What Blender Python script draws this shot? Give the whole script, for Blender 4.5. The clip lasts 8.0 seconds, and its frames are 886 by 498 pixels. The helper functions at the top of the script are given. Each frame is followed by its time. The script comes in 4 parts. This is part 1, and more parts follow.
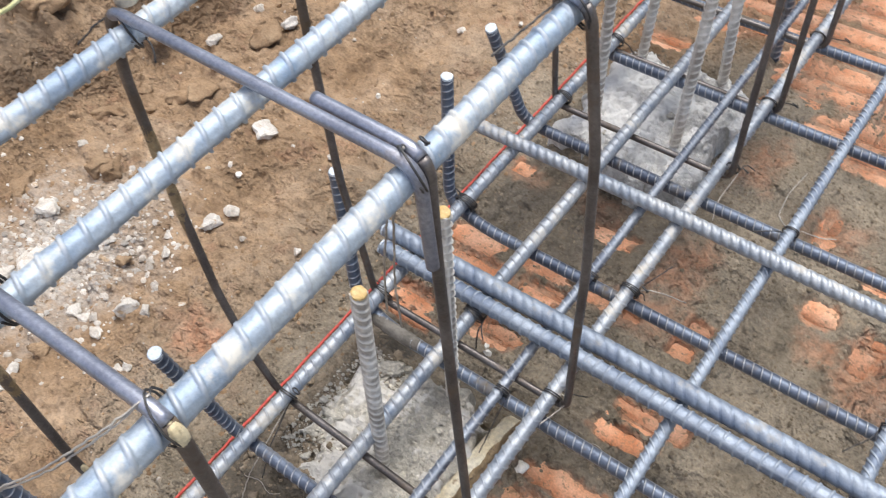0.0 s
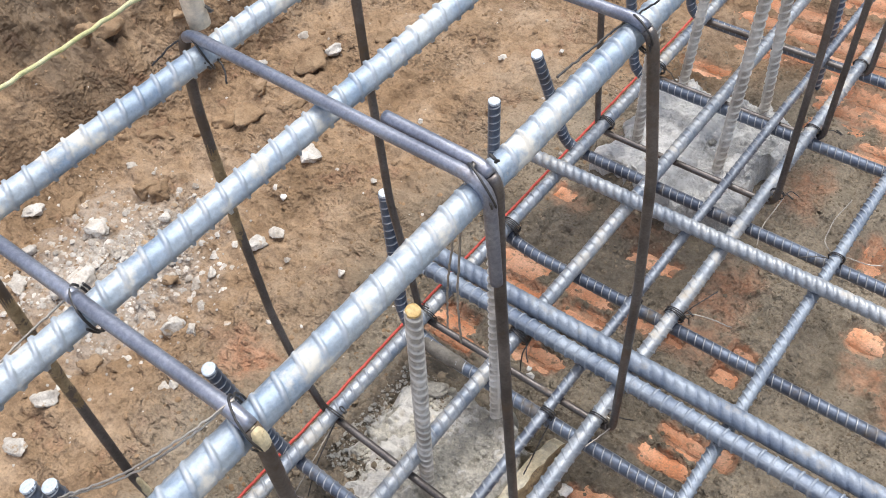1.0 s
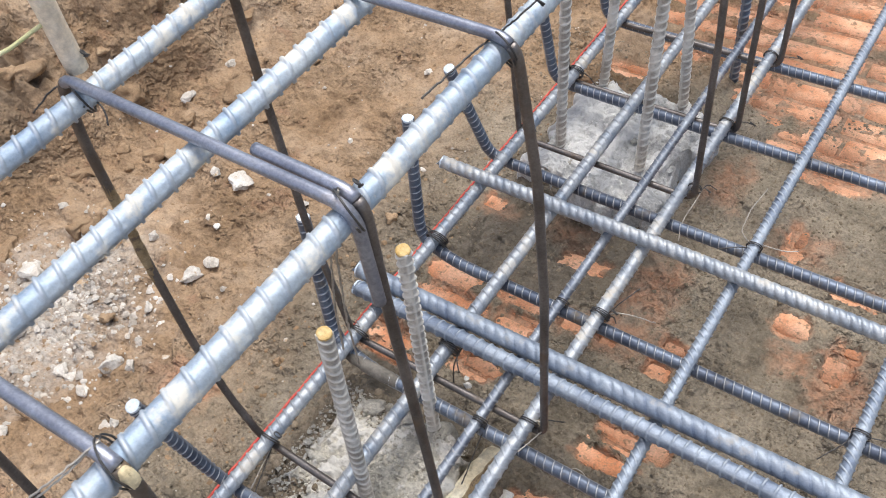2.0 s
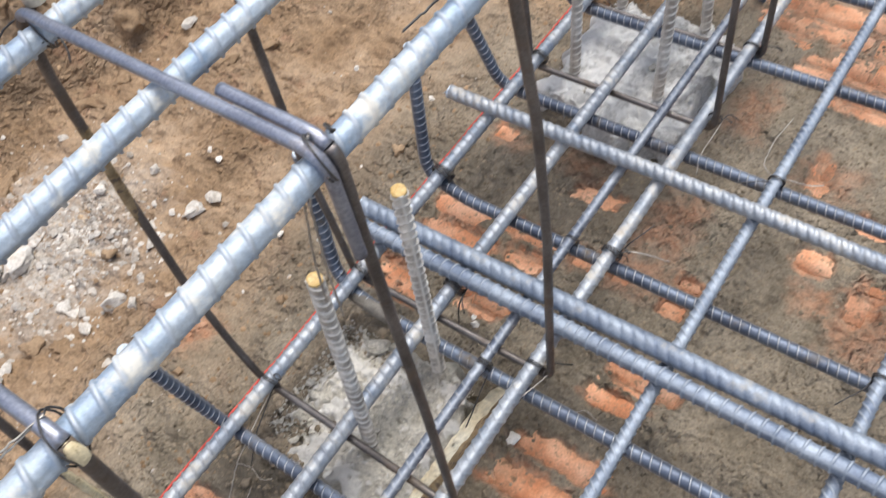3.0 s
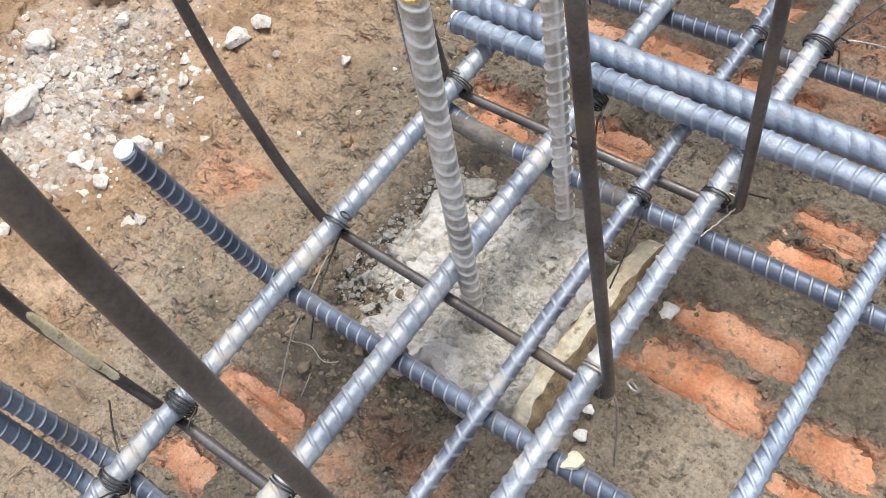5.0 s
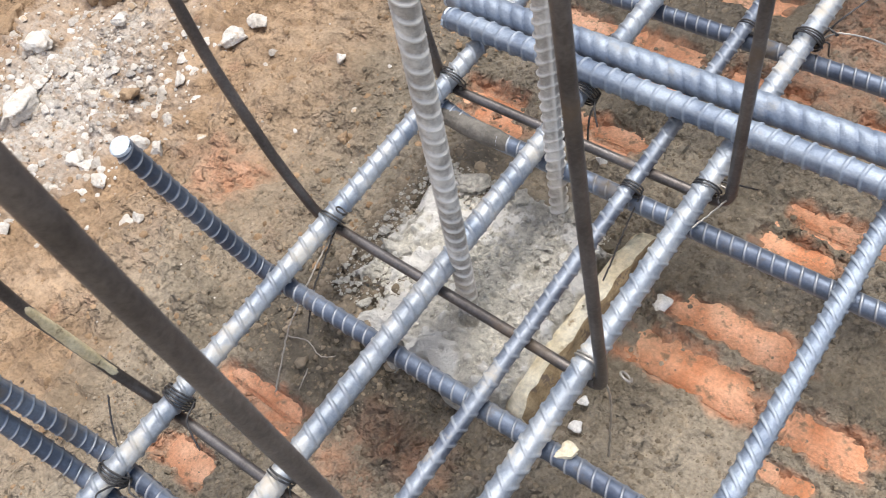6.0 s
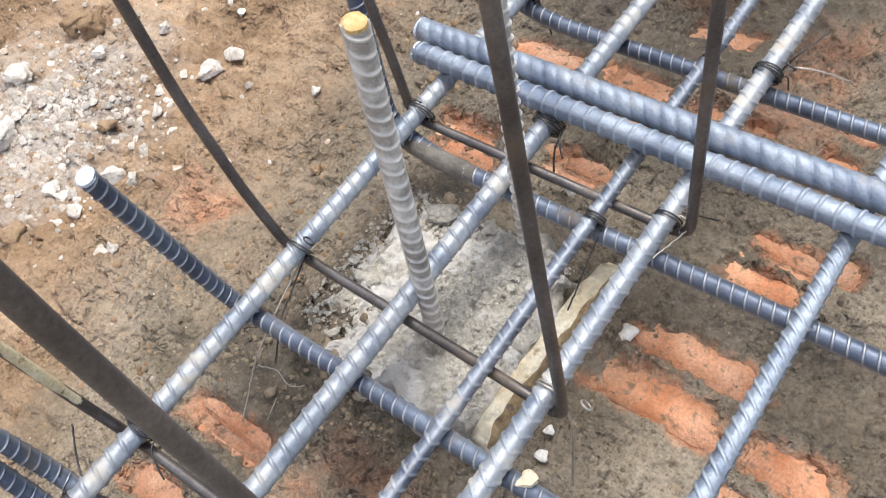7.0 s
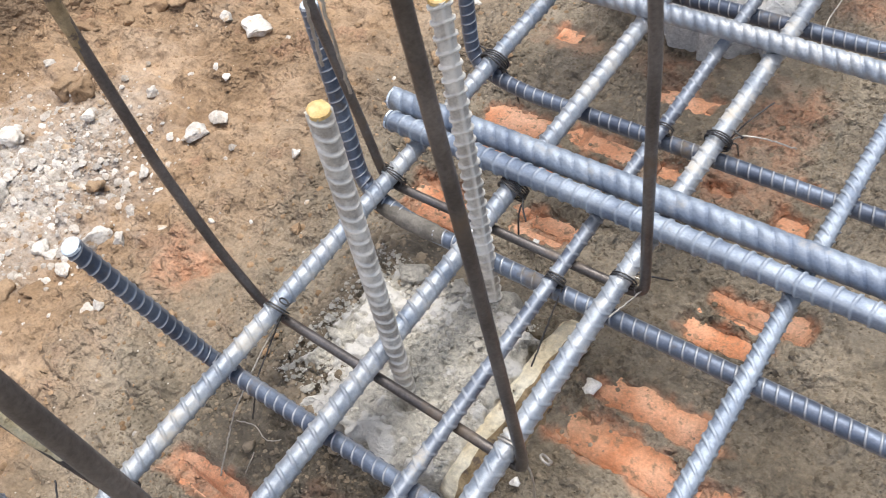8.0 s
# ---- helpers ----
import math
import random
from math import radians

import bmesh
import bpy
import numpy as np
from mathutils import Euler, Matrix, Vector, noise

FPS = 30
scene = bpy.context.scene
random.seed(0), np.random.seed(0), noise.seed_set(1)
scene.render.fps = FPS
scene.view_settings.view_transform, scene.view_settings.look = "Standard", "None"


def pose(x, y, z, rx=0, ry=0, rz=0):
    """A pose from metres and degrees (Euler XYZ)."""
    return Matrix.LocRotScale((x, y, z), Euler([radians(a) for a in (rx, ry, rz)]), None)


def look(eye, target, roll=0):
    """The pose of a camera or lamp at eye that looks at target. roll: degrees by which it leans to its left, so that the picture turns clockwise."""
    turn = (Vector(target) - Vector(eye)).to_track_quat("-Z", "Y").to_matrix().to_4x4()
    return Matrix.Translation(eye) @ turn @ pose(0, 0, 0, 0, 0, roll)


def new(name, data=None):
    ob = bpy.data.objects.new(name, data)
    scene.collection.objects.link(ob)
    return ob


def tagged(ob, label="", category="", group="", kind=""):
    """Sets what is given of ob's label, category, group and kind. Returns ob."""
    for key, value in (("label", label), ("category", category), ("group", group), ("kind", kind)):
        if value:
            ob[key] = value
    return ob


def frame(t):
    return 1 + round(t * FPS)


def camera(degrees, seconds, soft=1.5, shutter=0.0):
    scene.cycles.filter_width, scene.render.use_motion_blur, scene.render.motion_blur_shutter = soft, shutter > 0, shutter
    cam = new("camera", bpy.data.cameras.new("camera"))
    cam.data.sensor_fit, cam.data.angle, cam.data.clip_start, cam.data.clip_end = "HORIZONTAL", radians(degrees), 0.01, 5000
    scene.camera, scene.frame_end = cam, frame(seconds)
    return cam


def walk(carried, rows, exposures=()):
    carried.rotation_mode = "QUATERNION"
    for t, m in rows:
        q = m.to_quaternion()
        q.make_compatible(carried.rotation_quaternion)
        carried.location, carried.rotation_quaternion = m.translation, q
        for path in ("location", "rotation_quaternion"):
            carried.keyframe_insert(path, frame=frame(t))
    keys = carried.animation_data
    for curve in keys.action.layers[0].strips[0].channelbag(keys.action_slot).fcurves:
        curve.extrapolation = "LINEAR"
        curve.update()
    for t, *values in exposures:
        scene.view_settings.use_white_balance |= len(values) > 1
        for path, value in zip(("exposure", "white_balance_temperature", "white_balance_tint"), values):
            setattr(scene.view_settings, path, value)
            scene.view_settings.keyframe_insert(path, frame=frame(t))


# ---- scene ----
cam = camera(53.2, 8.0, soft=1.0, shutter=0.4)
PATH = [
    (0, (0.38, 0.293, 1.584), (-0.457, 1.194, 0.007), -7.4),
    (0.5, (0.369, 0.271, 1.596), (-0.529, 1.176, 0.054), -7.6),
    (1, (0.363, 0.254, 1.594), (-0.547, 1.161, 0.062), -8.5),
    (1.5, (0.384, 0.278, 1.601), (-0.503, 1.223, 0.078), -9.8),
    (1.7, (0.426, 0.291, 1.61), (-0.45, 1.253, 0.091), -10.8),
    (2.8, (0.453, 0.36, 1.568), (-0.396, 1.236, -0.017), -11.8),
    (3, (0.434, 0.376, 1.562), (-0.417, 1.182, -0.059), -14.2),
    (3.5, (0.413, 0.367, 1.543), (-0.407, 1.079, -0.136), -14.3),
    (3.8, (0.37, 0.396, 1.44), (-0.422, 1.04, -0.28), -17.1),
    (4, (0.324, 0.414, 1.31), (-0.457, 1.019, -0.429), -19.5),
    (4.2, (0.303, 0.39, 1.206), (-0.478, 0.991, -0.535), -18.1),
    (4.5, (0.262, 0.36, 1.126), (-0.644, 1.019, -0.53), -18.7),
    (4.7, (0.249, 0.357, 1.098), (-0.662, 1.013, -0.558), -19.8),
    (5.8, (0.255, 0.342, 1.104), (-0.658, 0.991, -0.553), -21.0),
    (6, (0.263, 0.349, 1.102), (-0.647, 1.001, -0.555), -20.9),
    (6.5, (0.285, 0.362, 1.101), (-0.633, 1.037, -0.543), -20.3),
    (7, (0.295, 0.363, 1.105), (-0.63, 1.077, -0.518), -19.2),
    (7.5, (0.308, 0.374, 1.127), (-0.652, 1.137, -0.453), -18.8),
    (8, (0.339, 0.377, 1.161), (-0.611, 1.169, -0.411), -17.8),
]
walk(cam, [(t, look(eye, target, roll)) for t, eye, target, roll in PATH], exposures=[(0.0, 0.45), (3.5, 0.43), (5.0, 0.70), (8.0, 0.71)])

# ---- world, sun ----
world = bpy.data.worlds.new("sky")
scene.world = world
world.use_nodes = True
wn, wl = world.node_tree.nodes, world.node_tree.links
wn.clear()
sky = wn.new("ShaderNodeTexSky")
sky.sky_type = "NISHITA"
sky.sun_disc = False
sky.sun_elevation, sky.sun_rotation = radians(68), radians(176)
sky.air_density, sky.dust_density = 1.0, 3.0
wbg, wout = wn.new("ShaderNodeBackground"), wn.new("ShaderNodeOutputWorld")
wbg.inputs["Strength"].default_value = 0.102
wl.new(sky.outputs[0], wbg.inputs["Color"])
wl.new(wbg.outputs[0], wout.inputs["Surface"])

sun_data = bpy.data.lights.new("sun", "SUN")
sun_data.energy, sun_data.angle, sun_data.color = 3.1, radians(38), (1.0, 0.95, 0.88)
sun = new("sun", sun_data)
sun.matrix_world = look((-0.2, 2.6, 6.5), (0, 0, 0))

# ---- materials ----


def material(name, c1, c2, scale=6.0, rough=0.8, metal=0.0, bump=0.3, fine=220.0, depth=0.002, c3=None, s3=40.0, at3=0.62, w3=0.08, spread=0.0, crest=None, gr=0.28, island=0.0):
    """Two colours blended by a broad noise, grain and bump from a fine one, an optional third colour in spots, an
    optional crest colour (wear, or painted rib shade on M_TOP and M_BAR).
    """
    m = bpy.data.materials.new(name)
    m.use_nodes = True
    n, l = m.node_tree.nodes, m.node_tree.links
    b = n["Principled BSDF"]
    geo = n.new("ShaderNodeNewGeometry")
    info = n.new("ShaderNodeObjectInfo")
    shift = n.new("ShaderNodeVectorMath")
    shift.operation = "MULTIPLY_ADD"
    shift.inputs[1].default_value = (1, 1, 1)
    mul = n.new("ShaderNodeMath")
    mul.operation = "MULTIPLY"
    mul.inputs[1].default_value = 31.0
    l.new(info.outputs["Random"], mul.inputs[0])
    l.new(geo.outputs["Position"], shift.inputs[0])
    l.new(mul.outputs[0], shift.inputs[2])

    def noise_at(sc, detail=5.0, r=0.6):
        t = n.new("ShaderNodeTexNoise")
        t.inputs["Scale"].default_value, t.inputs["Detail"].default_value, t.inputs["Roughness"].default_value = sc, detail, r
        l.new(shift.outputs[0], t.inputs["Vector"])
        return t.outputs["Fac"]

    def span(src, lo, hi):
        t = n.new("ShaderNodeMapRange")
        t.inputs[1].default_value, t.inputs[2].default_value = lo, hi
        l.new(src, t.inputs[0])
        return t.outputs[0]

    def mix(fac, a, bb):
        t = n.new("ShaderNodeMix")
        t.data_type = "RGBA"
        l.new(fac, t.inputs[0])
        for k, v in ((6, a), (7, bb)):
            if isinstance(v, tuple):
                t.inputs[k].default_value = (*v, 1)
            else:
                l.new(v, t.inputs[k])
        return t.outputs[2]

    col = mix(span(noise_at(scale), 0.35, 0.65), c1, c2)
    grain = noise_at(fine, 4.0, 0.7)
    hsv = n.new("ShaderNodeHueSaturation")
    g2 = n.new("ShaderNodeMapRange")
    g2.inputs[1].default_value, g2.inputs[2].default_value, g2.inputs[3].default_value, g2.inputs[4].default_value = 0.25, 0.75, 1 - gr, 1 + gr
    l.new(grain, g2.inputs[0])
    l.new(g2.outputs[0], hsv.inputs["Value"])
    l.new(col, hsv.inputs["Color"])
    col = hsv.outputs["Color"]
    rough_in = None
    if crest:
        at = n.new("ShaderNodeAttribute")
        at.attribute_name = "crest"
        col = mix(at.outputs["Fac"], col, crest)
    if c3:
        f = span(noise_at(s3, 6.0, 0.65), at3, at3 + w3)
        col = mix(f, col, c3)
        t = n.new("ShaderNodeMapRange")
        t.inputs[3].default_value, t.inputs[4].default_value = rough, 0.9
        l.new(f, t.inputs[0])
        rough_in = t.outputs[0]
        t = n.new("ShaderNodeMapRange")
        t.inputs[3].default_value, t.inputs[4].default_value = metal, 0.0
        l.new(f, t.inputs[0])
        l.new(t.outputs[0], b.inputs["Metallic"])
    if island:
        h = n.new("ShaderNodeHueSaturation")
        t = n.new("ShaderNodeMapRange")
        t.inputs[3].default_value, t.inputs[4].default_value = 1 - island, 1 + island * 0.5
        l.new(geo.outputs["Random Per Island"], t.inputs[0])
        l.new(t.outputs[0], h.inputs["Value"])
        l.new(col, h.inputs["Color"])
        col = h.outputs["Color"]
    if spread:
        h = n.new("ShaderNodeHueSaturation")
        t = n.new("ShaderNodeMapRange")
        t.inputs[3].default_value, t.inputs[4].default_value = 1 - spread, 1 + spread
        l.new(info.outputs["Random"], t.inputs[0])
        l.new(t.outputs[0], h.inputs["Value"])
        l.new(col, h.inputs["Color"])
        col = h.outputs["Color"]
    l.new(col, b.inputs["Base Color"])
    if rough_in:
        l.new(rough_in, b.inputs["Roughness"])
    else:
        b.inputs["Roughness"].default_value, b.inputs["Metallic"].default_value = rough, metal
    bp = n.new("ShaderNodeBump")
    bp.inputs["Strength"].default_value, bp.inputs["Distance"].default_value = bump, depth
    l.new(grain, bp.inputs["Height"])
    l.new(bp.outputs[0], b.inputs["Normal"])
    return m


STEEL = dict(metal=0.5, bump=0.6, fine=230.0, depth=0.0012, gr=0.2)
# the blue-grey crest paints the shade lines at the ribs
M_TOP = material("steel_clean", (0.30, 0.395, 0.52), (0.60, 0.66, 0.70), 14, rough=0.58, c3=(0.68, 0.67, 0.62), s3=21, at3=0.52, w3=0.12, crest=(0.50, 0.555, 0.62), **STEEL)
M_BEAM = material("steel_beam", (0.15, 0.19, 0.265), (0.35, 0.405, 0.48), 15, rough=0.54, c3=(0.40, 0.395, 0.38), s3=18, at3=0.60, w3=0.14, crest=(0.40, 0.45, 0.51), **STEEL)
# here too a darker crest draws the ribs' shaded edges in colour
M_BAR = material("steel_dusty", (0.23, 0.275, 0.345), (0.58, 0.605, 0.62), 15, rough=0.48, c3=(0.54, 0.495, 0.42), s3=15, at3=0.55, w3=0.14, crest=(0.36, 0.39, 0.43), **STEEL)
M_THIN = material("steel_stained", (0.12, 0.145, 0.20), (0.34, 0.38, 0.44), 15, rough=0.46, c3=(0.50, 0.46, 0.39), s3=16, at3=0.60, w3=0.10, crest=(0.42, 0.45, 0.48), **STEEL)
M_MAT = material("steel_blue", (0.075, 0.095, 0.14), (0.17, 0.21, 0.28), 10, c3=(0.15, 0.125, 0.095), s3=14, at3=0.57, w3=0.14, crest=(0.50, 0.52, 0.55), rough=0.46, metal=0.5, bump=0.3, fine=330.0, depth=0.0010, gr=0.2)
M_DOWEL = material("steel_cement", (0.34, 0.305, 0.265), (0.66, 0.635, 0.59), 16, rough=0.62, metal=0.25, bump=0.5, fine=240, depth=0.001, c3=(0.80, 0.77, 0.71), s3=16, at3=0.50, w3=0.16, crest=(0.86, 0.84, 0.79))
# one smooth steel twice: sky-lit for the tops, shaded with mud spots below
M_STIRRUP = material("steel_smooth_lit", (0.22, 0.24, 0.305), (0.40, 0.425, 0.50), 11, rough=0.42, metal=0.75, bump=0.4, fine=240, depth=0.0008, c3=(0.20, 0.17, 0.15), s3=14, at3=0.60, w3=0.12)
M_LEG = material("steel_shaded_muddy", (0.115, 0.103, 0.098), (0.225, 0.21, 0.205), 11, rough=0.40, metal=0.75, bump=0.4, fine=240, depth=0.0008, c3=(0.14, 0.10, 0.065), s3=9, at3=0.53, w3=0.16)
M_COAT = material("cement_mud", (0.10, 0.092, 0.080), (0.21, 0.195, 0.172), 22, rough=0.92, bump=0.7, fine=170, depth=0.003)
M_SMEAR = material("cement_or_glint", (0.56, 0.45, 0.25), (0.76, 0.67, 0.46), 30, rough=0.85, bump=0.6, fine=260, depth=0.0015, c3=(0.24, 0.17, 0.10), s3=55, at3=0.60, w3=0.06)
M_WIRE = material("wire_black", (0.05, 0.05, 0.055), (0.12, 0.115, 0.11), 40, rough=0.5, metal=0.6, bump=0.1)
M_WIREPALE = material("wire_pale", (0.36, 0.33, 0.30), (0.52, 0.49, 0.44), 40, rough=0.45, metal=0.6, bump=0.1)
M_CUTY = material("cut_end_yellow", (0.58, 0.36, 0.10), (0.72, 0.54, 0.26), 60, rough=0.6, bump=0.3)
M_CUTW = material("cut_end_pale", (0.55, 0.66, 0.78), (0.72, 0.78, 0.84), 60, rough=0.5, metal=0.2, bump=0.3)
M_BRICK = material("brick_red", (0.64, 0.275, 0.14), (0.83, 0.50, 0.33), 13, rough=0.92, bump=0.9, fine=230, depth=0.003, c3=(0.31, 0.20, 0.125), s3=70, at3=0.545, w3=0.11, spread=0.14, gr=0.28)
M_CONC = material("concrete_pale", (0.46, 0.44, 0.395), (0.68, 0.645, 0.56), 9, rough=0.94, bump=1.0, fine=140, depth=0.009, c3=(0.72, 0.70, 0.66), s3=60, at3=0.60, w3=0.06, crest=(0.78, 0.765, 0.73), gr=0.4)
M_FRESH = material("concrete_whitish", (0.56, 0.56, 0.55), (0.76, 0.765, 0.76), 10, rough=0.94, bump=1.0, fine=140, depth=0.009, c3=(0.84, 0.84, 0.83), s3=60, at3=0.58, w3=0.06, crest=(0.82, 0.83, 0.83), gr=0.35)
M_BOARD = material("mortar_pale", (0.64, 0.54, 0.36), (0.84, 0.78, 0.62), 14, rough=0.9, bump=0.7, fine=130, depth=0.003, c3=(0.36, 0.27, 0.16), s3=26, at3=0.60, gr=0.3)
M_STONE = material("stone_white", (0.46, 0.42, 0.37), (0.72, 0.70, 0.66), 22, rough=0.9, bump=0.8, fine=200, depth=0.004, c3=(0.42, 0.31, 0.20), s3=38, at3=0.58, spread=0.12)
M_CRUST = material("mud_crust", (0.26, 0.185, 0.10), (0.46, 0.35, 0.21), 40, rough=0.95, bump=0.9, fine=200, depth=0.004, c3=(0.16, 0.12, 0.09), s3=60, at3=0.55, w3=0.06)
M_PEBBLE = material("pebble_white", (0.74, 0.71, 0.66), (0.86, 0.85, 0.82), 30, rough=0.85, bump=0.7, fine=200, depth=0.003, c3=(0.50, 0.42, 0.32), s3=60, at3=0.64)
M_CLOD = material("earth_clod", (0.26, 0.170, 0.098), (0.38, 0.27, 0.17), 20, rough=0.95, bump=0.9, fine=150, depth=0.006, spread=0.1)
M_LOOSE = material("earth_loose", (0.21, 0.135, 0.075), (0.36, 0.25, 0.155), 5, rough=0.95, bump=0.6, fine=180, depth=0.003, island=0.3)
M_CRUMB = material("mud_crumb", (0.16, 0.128, 0.09), (0.29, 0.238, 0.175), 9, rough=0.95, bump=0.6, fine=180, depth=0.003, island=0.35)
M_RUBBLE = material("rubble_chalk", (0.42, 0.375, 0.32), (0.68, 0.65, 0.61), 30, rough=0.92, bump=0.8, fine=200, depth=0.004, c3=(0.44, 0.33, 0.22), s3=24, at3=0.56, island=0.3)
M_RED = material("string_red", (0.50, 0.06, 0.05), (0.66, 0.12, 0.09), 60, rough=0.7, bump=0.5, fine=900, depth=0.001)
M_LIME = material("string_lime", (0.56, 0.56, 0.26), (0.72, 0.71, 0.44), 60, rough=0.7, bump=0.5, fine=900, depth=0.001)
M_STAKE = material("stake_wood", (0.74, 0.62, 0.47), (0.86, 0.78, 0.66), 16, rough=0.8, bump=0.5, fine=120, depth=0.002, c3=(0.30, 0.2, 0.12), s3=22, at3=0.66)


def ground_material():
    """Grey-brown mud between the bars, tinted by brick dust and by wet mud with painted shade in patches, going over
    into warm dry earth and a pale rubble patch beyond the cage.
    """
    m = material("earth", (0.165, 0.139, 0.102), (0.31, 0.266, 0.205), 7, rough=0.93, bump=0.6, fine=150, depth=0.004, c3=(0.31, 0.245, 0.17), s3=30, at3=0.60, w3=0.14, gr=0.26)
    n, l = m.node_tree.nodes, m.node_tree.links
    b = n["Principled BSDF"]
    wet = b.inputs["Base Color"].links[0].from_socket
    geo = n.new("ShaderNodeNewGeometry")

    def noise_at(sc, detail=6.0, rough=0.6, twist=0.0):
        t = n.new("ShaderNodeTexNoise")
        t.inputs["Scale"].default_value, t.inputs["Detail"].default_value, t.inputs["Roughness"].default_value, t.inputs["Distortion"].default_value = sc, detail, rough, twist
        l.new(geo.outputs["Position"], t.inputs["Vector"])
        return t.outputs["Fac"]

    def span(src, lo, hi, a=0.0, c=1.0):
        t = n.new("ShaderNodeMapRange")
        for k, v in enumerate((lo, hi, a, c)):
            t.inputs[k + 1].default_value = v
        l.new(src, t.inputs[0])
        return t.outputs[0]

    def ramp(src, *stops):
        t = n.new("ShaderNodeValToRGB")
        while len(t.color_ramp.elements) < len(stops):
            t.color_ramp.elements.new(0.5)
        for e, (p, c) in zip(t.color_ramp.elements, stops):
            e.position, e.color = p, (*c, 1)
        l.new(src, t.inputs[0])
        return t.outputs[0]

    def blend(fac, a, c, kind="MIX"):
        t = n.new("ShaderNodeMix")
        t.data_type, t.blend_type = "RGBA", kind
        for k, v in ((0, fac), (6, a), (7, c)):
            if isinstance(v, tuple):
                t.inputs[k].default_value = (*v, 1)
            elif isinstance(v, float):
                t.inputs[k].default_value = v
            else:
                l.new(v, t.inputs[k])
        return t.outputs[2]

    def sums(kind, a, c):
        t = n.new("ShaderNodeMath")
        t.operation = kind
        for k, v in enumerate((a, c)):
            if isinstance(v, float):
                t.inputs[k].default_value = v
            else:
                l.new(v, t.inputs[k])
        return t.outputs[0]

    def stored(key):
        t = n.new("ShaderNodeAttribute")
        t.attribute_name = key
        return t.outputs["Fac"]

    dry = ramp(noise_at(3.6, 5), (0.30, (0.205, 0.132, 0.074)), (0.5, (0.31, 0.215, 0.134)), (0.68, (0.40, 0.302, 0.212)))
    dry = blend(1.0, dry, ramp(noise_at(24, 5), (0.34, (0.72, 0.69, 0.66)), (0.48, (0.98, 0.98, 0.98)), (0.68, (1.18, 1.17, 1.15))), "MULTIPLY")
    dry = blend(span(noise_at(11, 4), 0.58, 0.68, 0.0, 0.5), dry, (0.33, 0.192, 0.12))
    sep = n.new("ShaderNodeSeparateXYZ")
    l.new(geo.outputs["Position"], sep.inputs[0])
    side = sums("ADD", sep.outputs["X"], span(noise_at(3.2), 0.0, 1.0, -0.275, 0.275))
    side = sums("ADD", side, span(sep.outputs["Y"], 1.75, 2.35, 0.0, -0.9))
    beyond = span(side, -0.55, -0.85)
    col = blend(beyond, wet, dry)
    # chalk dust of the rubble
    d = n.new("ShaderNodeVectorMath")
    d.operation = "DISTANCE"
    d.inputs[1].default_value = (-1.17, 0.70, 0.0)
    l.new(geo.outputs["Position"], d.inputs[0])
    reach = sums("ADD", d.outputs["Value"], sums("MULTIPLY", noise_at(9), 0.5))
    chalk = sums("MULTIPLY", span(reach, 0.55, 0.33, 0.0, 0.95), span(noise_at(42, 6, 0.7), 0.36, 0.56, 0.3, 1.0))
    col = blend(chalk, col, (0.43, 0.398, 0.36))
    # thin brick dust, then wet mud with contact shade in its colour
    dust = sums("MULTIPLY", stored("film"), span(noise_at(48, 5, 0.7), 0.36, 0.58, 0.35, 1.0))
    col = blend(dust, col, ramp(noise_at(20, 4), (0.35, (0.43, 0.195, 0.105)), (0.65, (0.60, 0.34, 0.215))))
    wet_shade = stored("damp_shade")
    col = blend(sums("MULTIPLY", wet_shade, 0.85), col, blend(0.7, col, (0.036, 0.030, 0.023)))
    # fine speckle: light and dark sides of grains put into the colour
    col = blend(1.0, col, ramp(noise_at(190, 4), (0.34, (0.78, 0.77, 0.76)), (0.5, (1.0, 1.0, 1.0)), (0.66, (1.14, 1.13, 1.12))), "MULTIPLY")
    l.new(col, b.inputs["Base Color"])
    rough_old = b.inputs["Roughness"].links[0].from_socket
    l.new(sums("SUBTRACT", rough_old, sums("MULTIPLY", wet_shade, 0.28)), b.inputs["Roughness"])
    # lumps where it is crumbled, smooth where it was trodden
    crumbled = span(noise_at(5.5, 4), 0.42, 0.56, 0.3, 1.0)
    lumps = n.new("ShaderNodeBump")
    lumps.inputs["Distance"].default_value = 0.030
    l.new(crumbled, lumps.inputs["Strength"])
    l.new(noise_at(60, 3.5, 0.5), lumps.inputs["Height"])
    l.new(b.inputs["Normal"].links[0].from_socket, lumps.inputs["Normal"])
    swell = n.new("ShaderNodeBump")
    swell.inputs["Strength"].default_value, swell.inputs["Distance"].default_value = 1.0, 0.034
    l.new(noise_at(12, 3.5, 0.5), swell.inputs["Height"])
    l.new(lumps.outputs[0], swell.inputs["Normal"])
    l.new(swell.outputs[0], b.inputs["Normal"])
    return m


M_EARTH = ground_material()

# ---- mesh helpers ----


def as_mesh(name, verts, faces, mat, smooth=True, crest=None):
    me = bpy.data.meshes.new(name)
    me.from_pydata([tuple(map(float, v)) for v in verts], [], faces)
    me.materials.append(mat)
    if smooth:
        me.shade_smooth()
    if crest is not None:
        a = me.attributes.new("crest", "FLOAT", "POINT")
        a.data.foreach_set("value", np.asarray(crest, dtype=np.float32))
    me.update()
    return me


def thing(name, me, label, category, group="", kind=""):
    return tagged(new(name, me), label, category, group, kind)


def child(name, me, parent, label=""):
    ob = new(name, me)
    ob.parent = parent
    return tagged(ob, label)


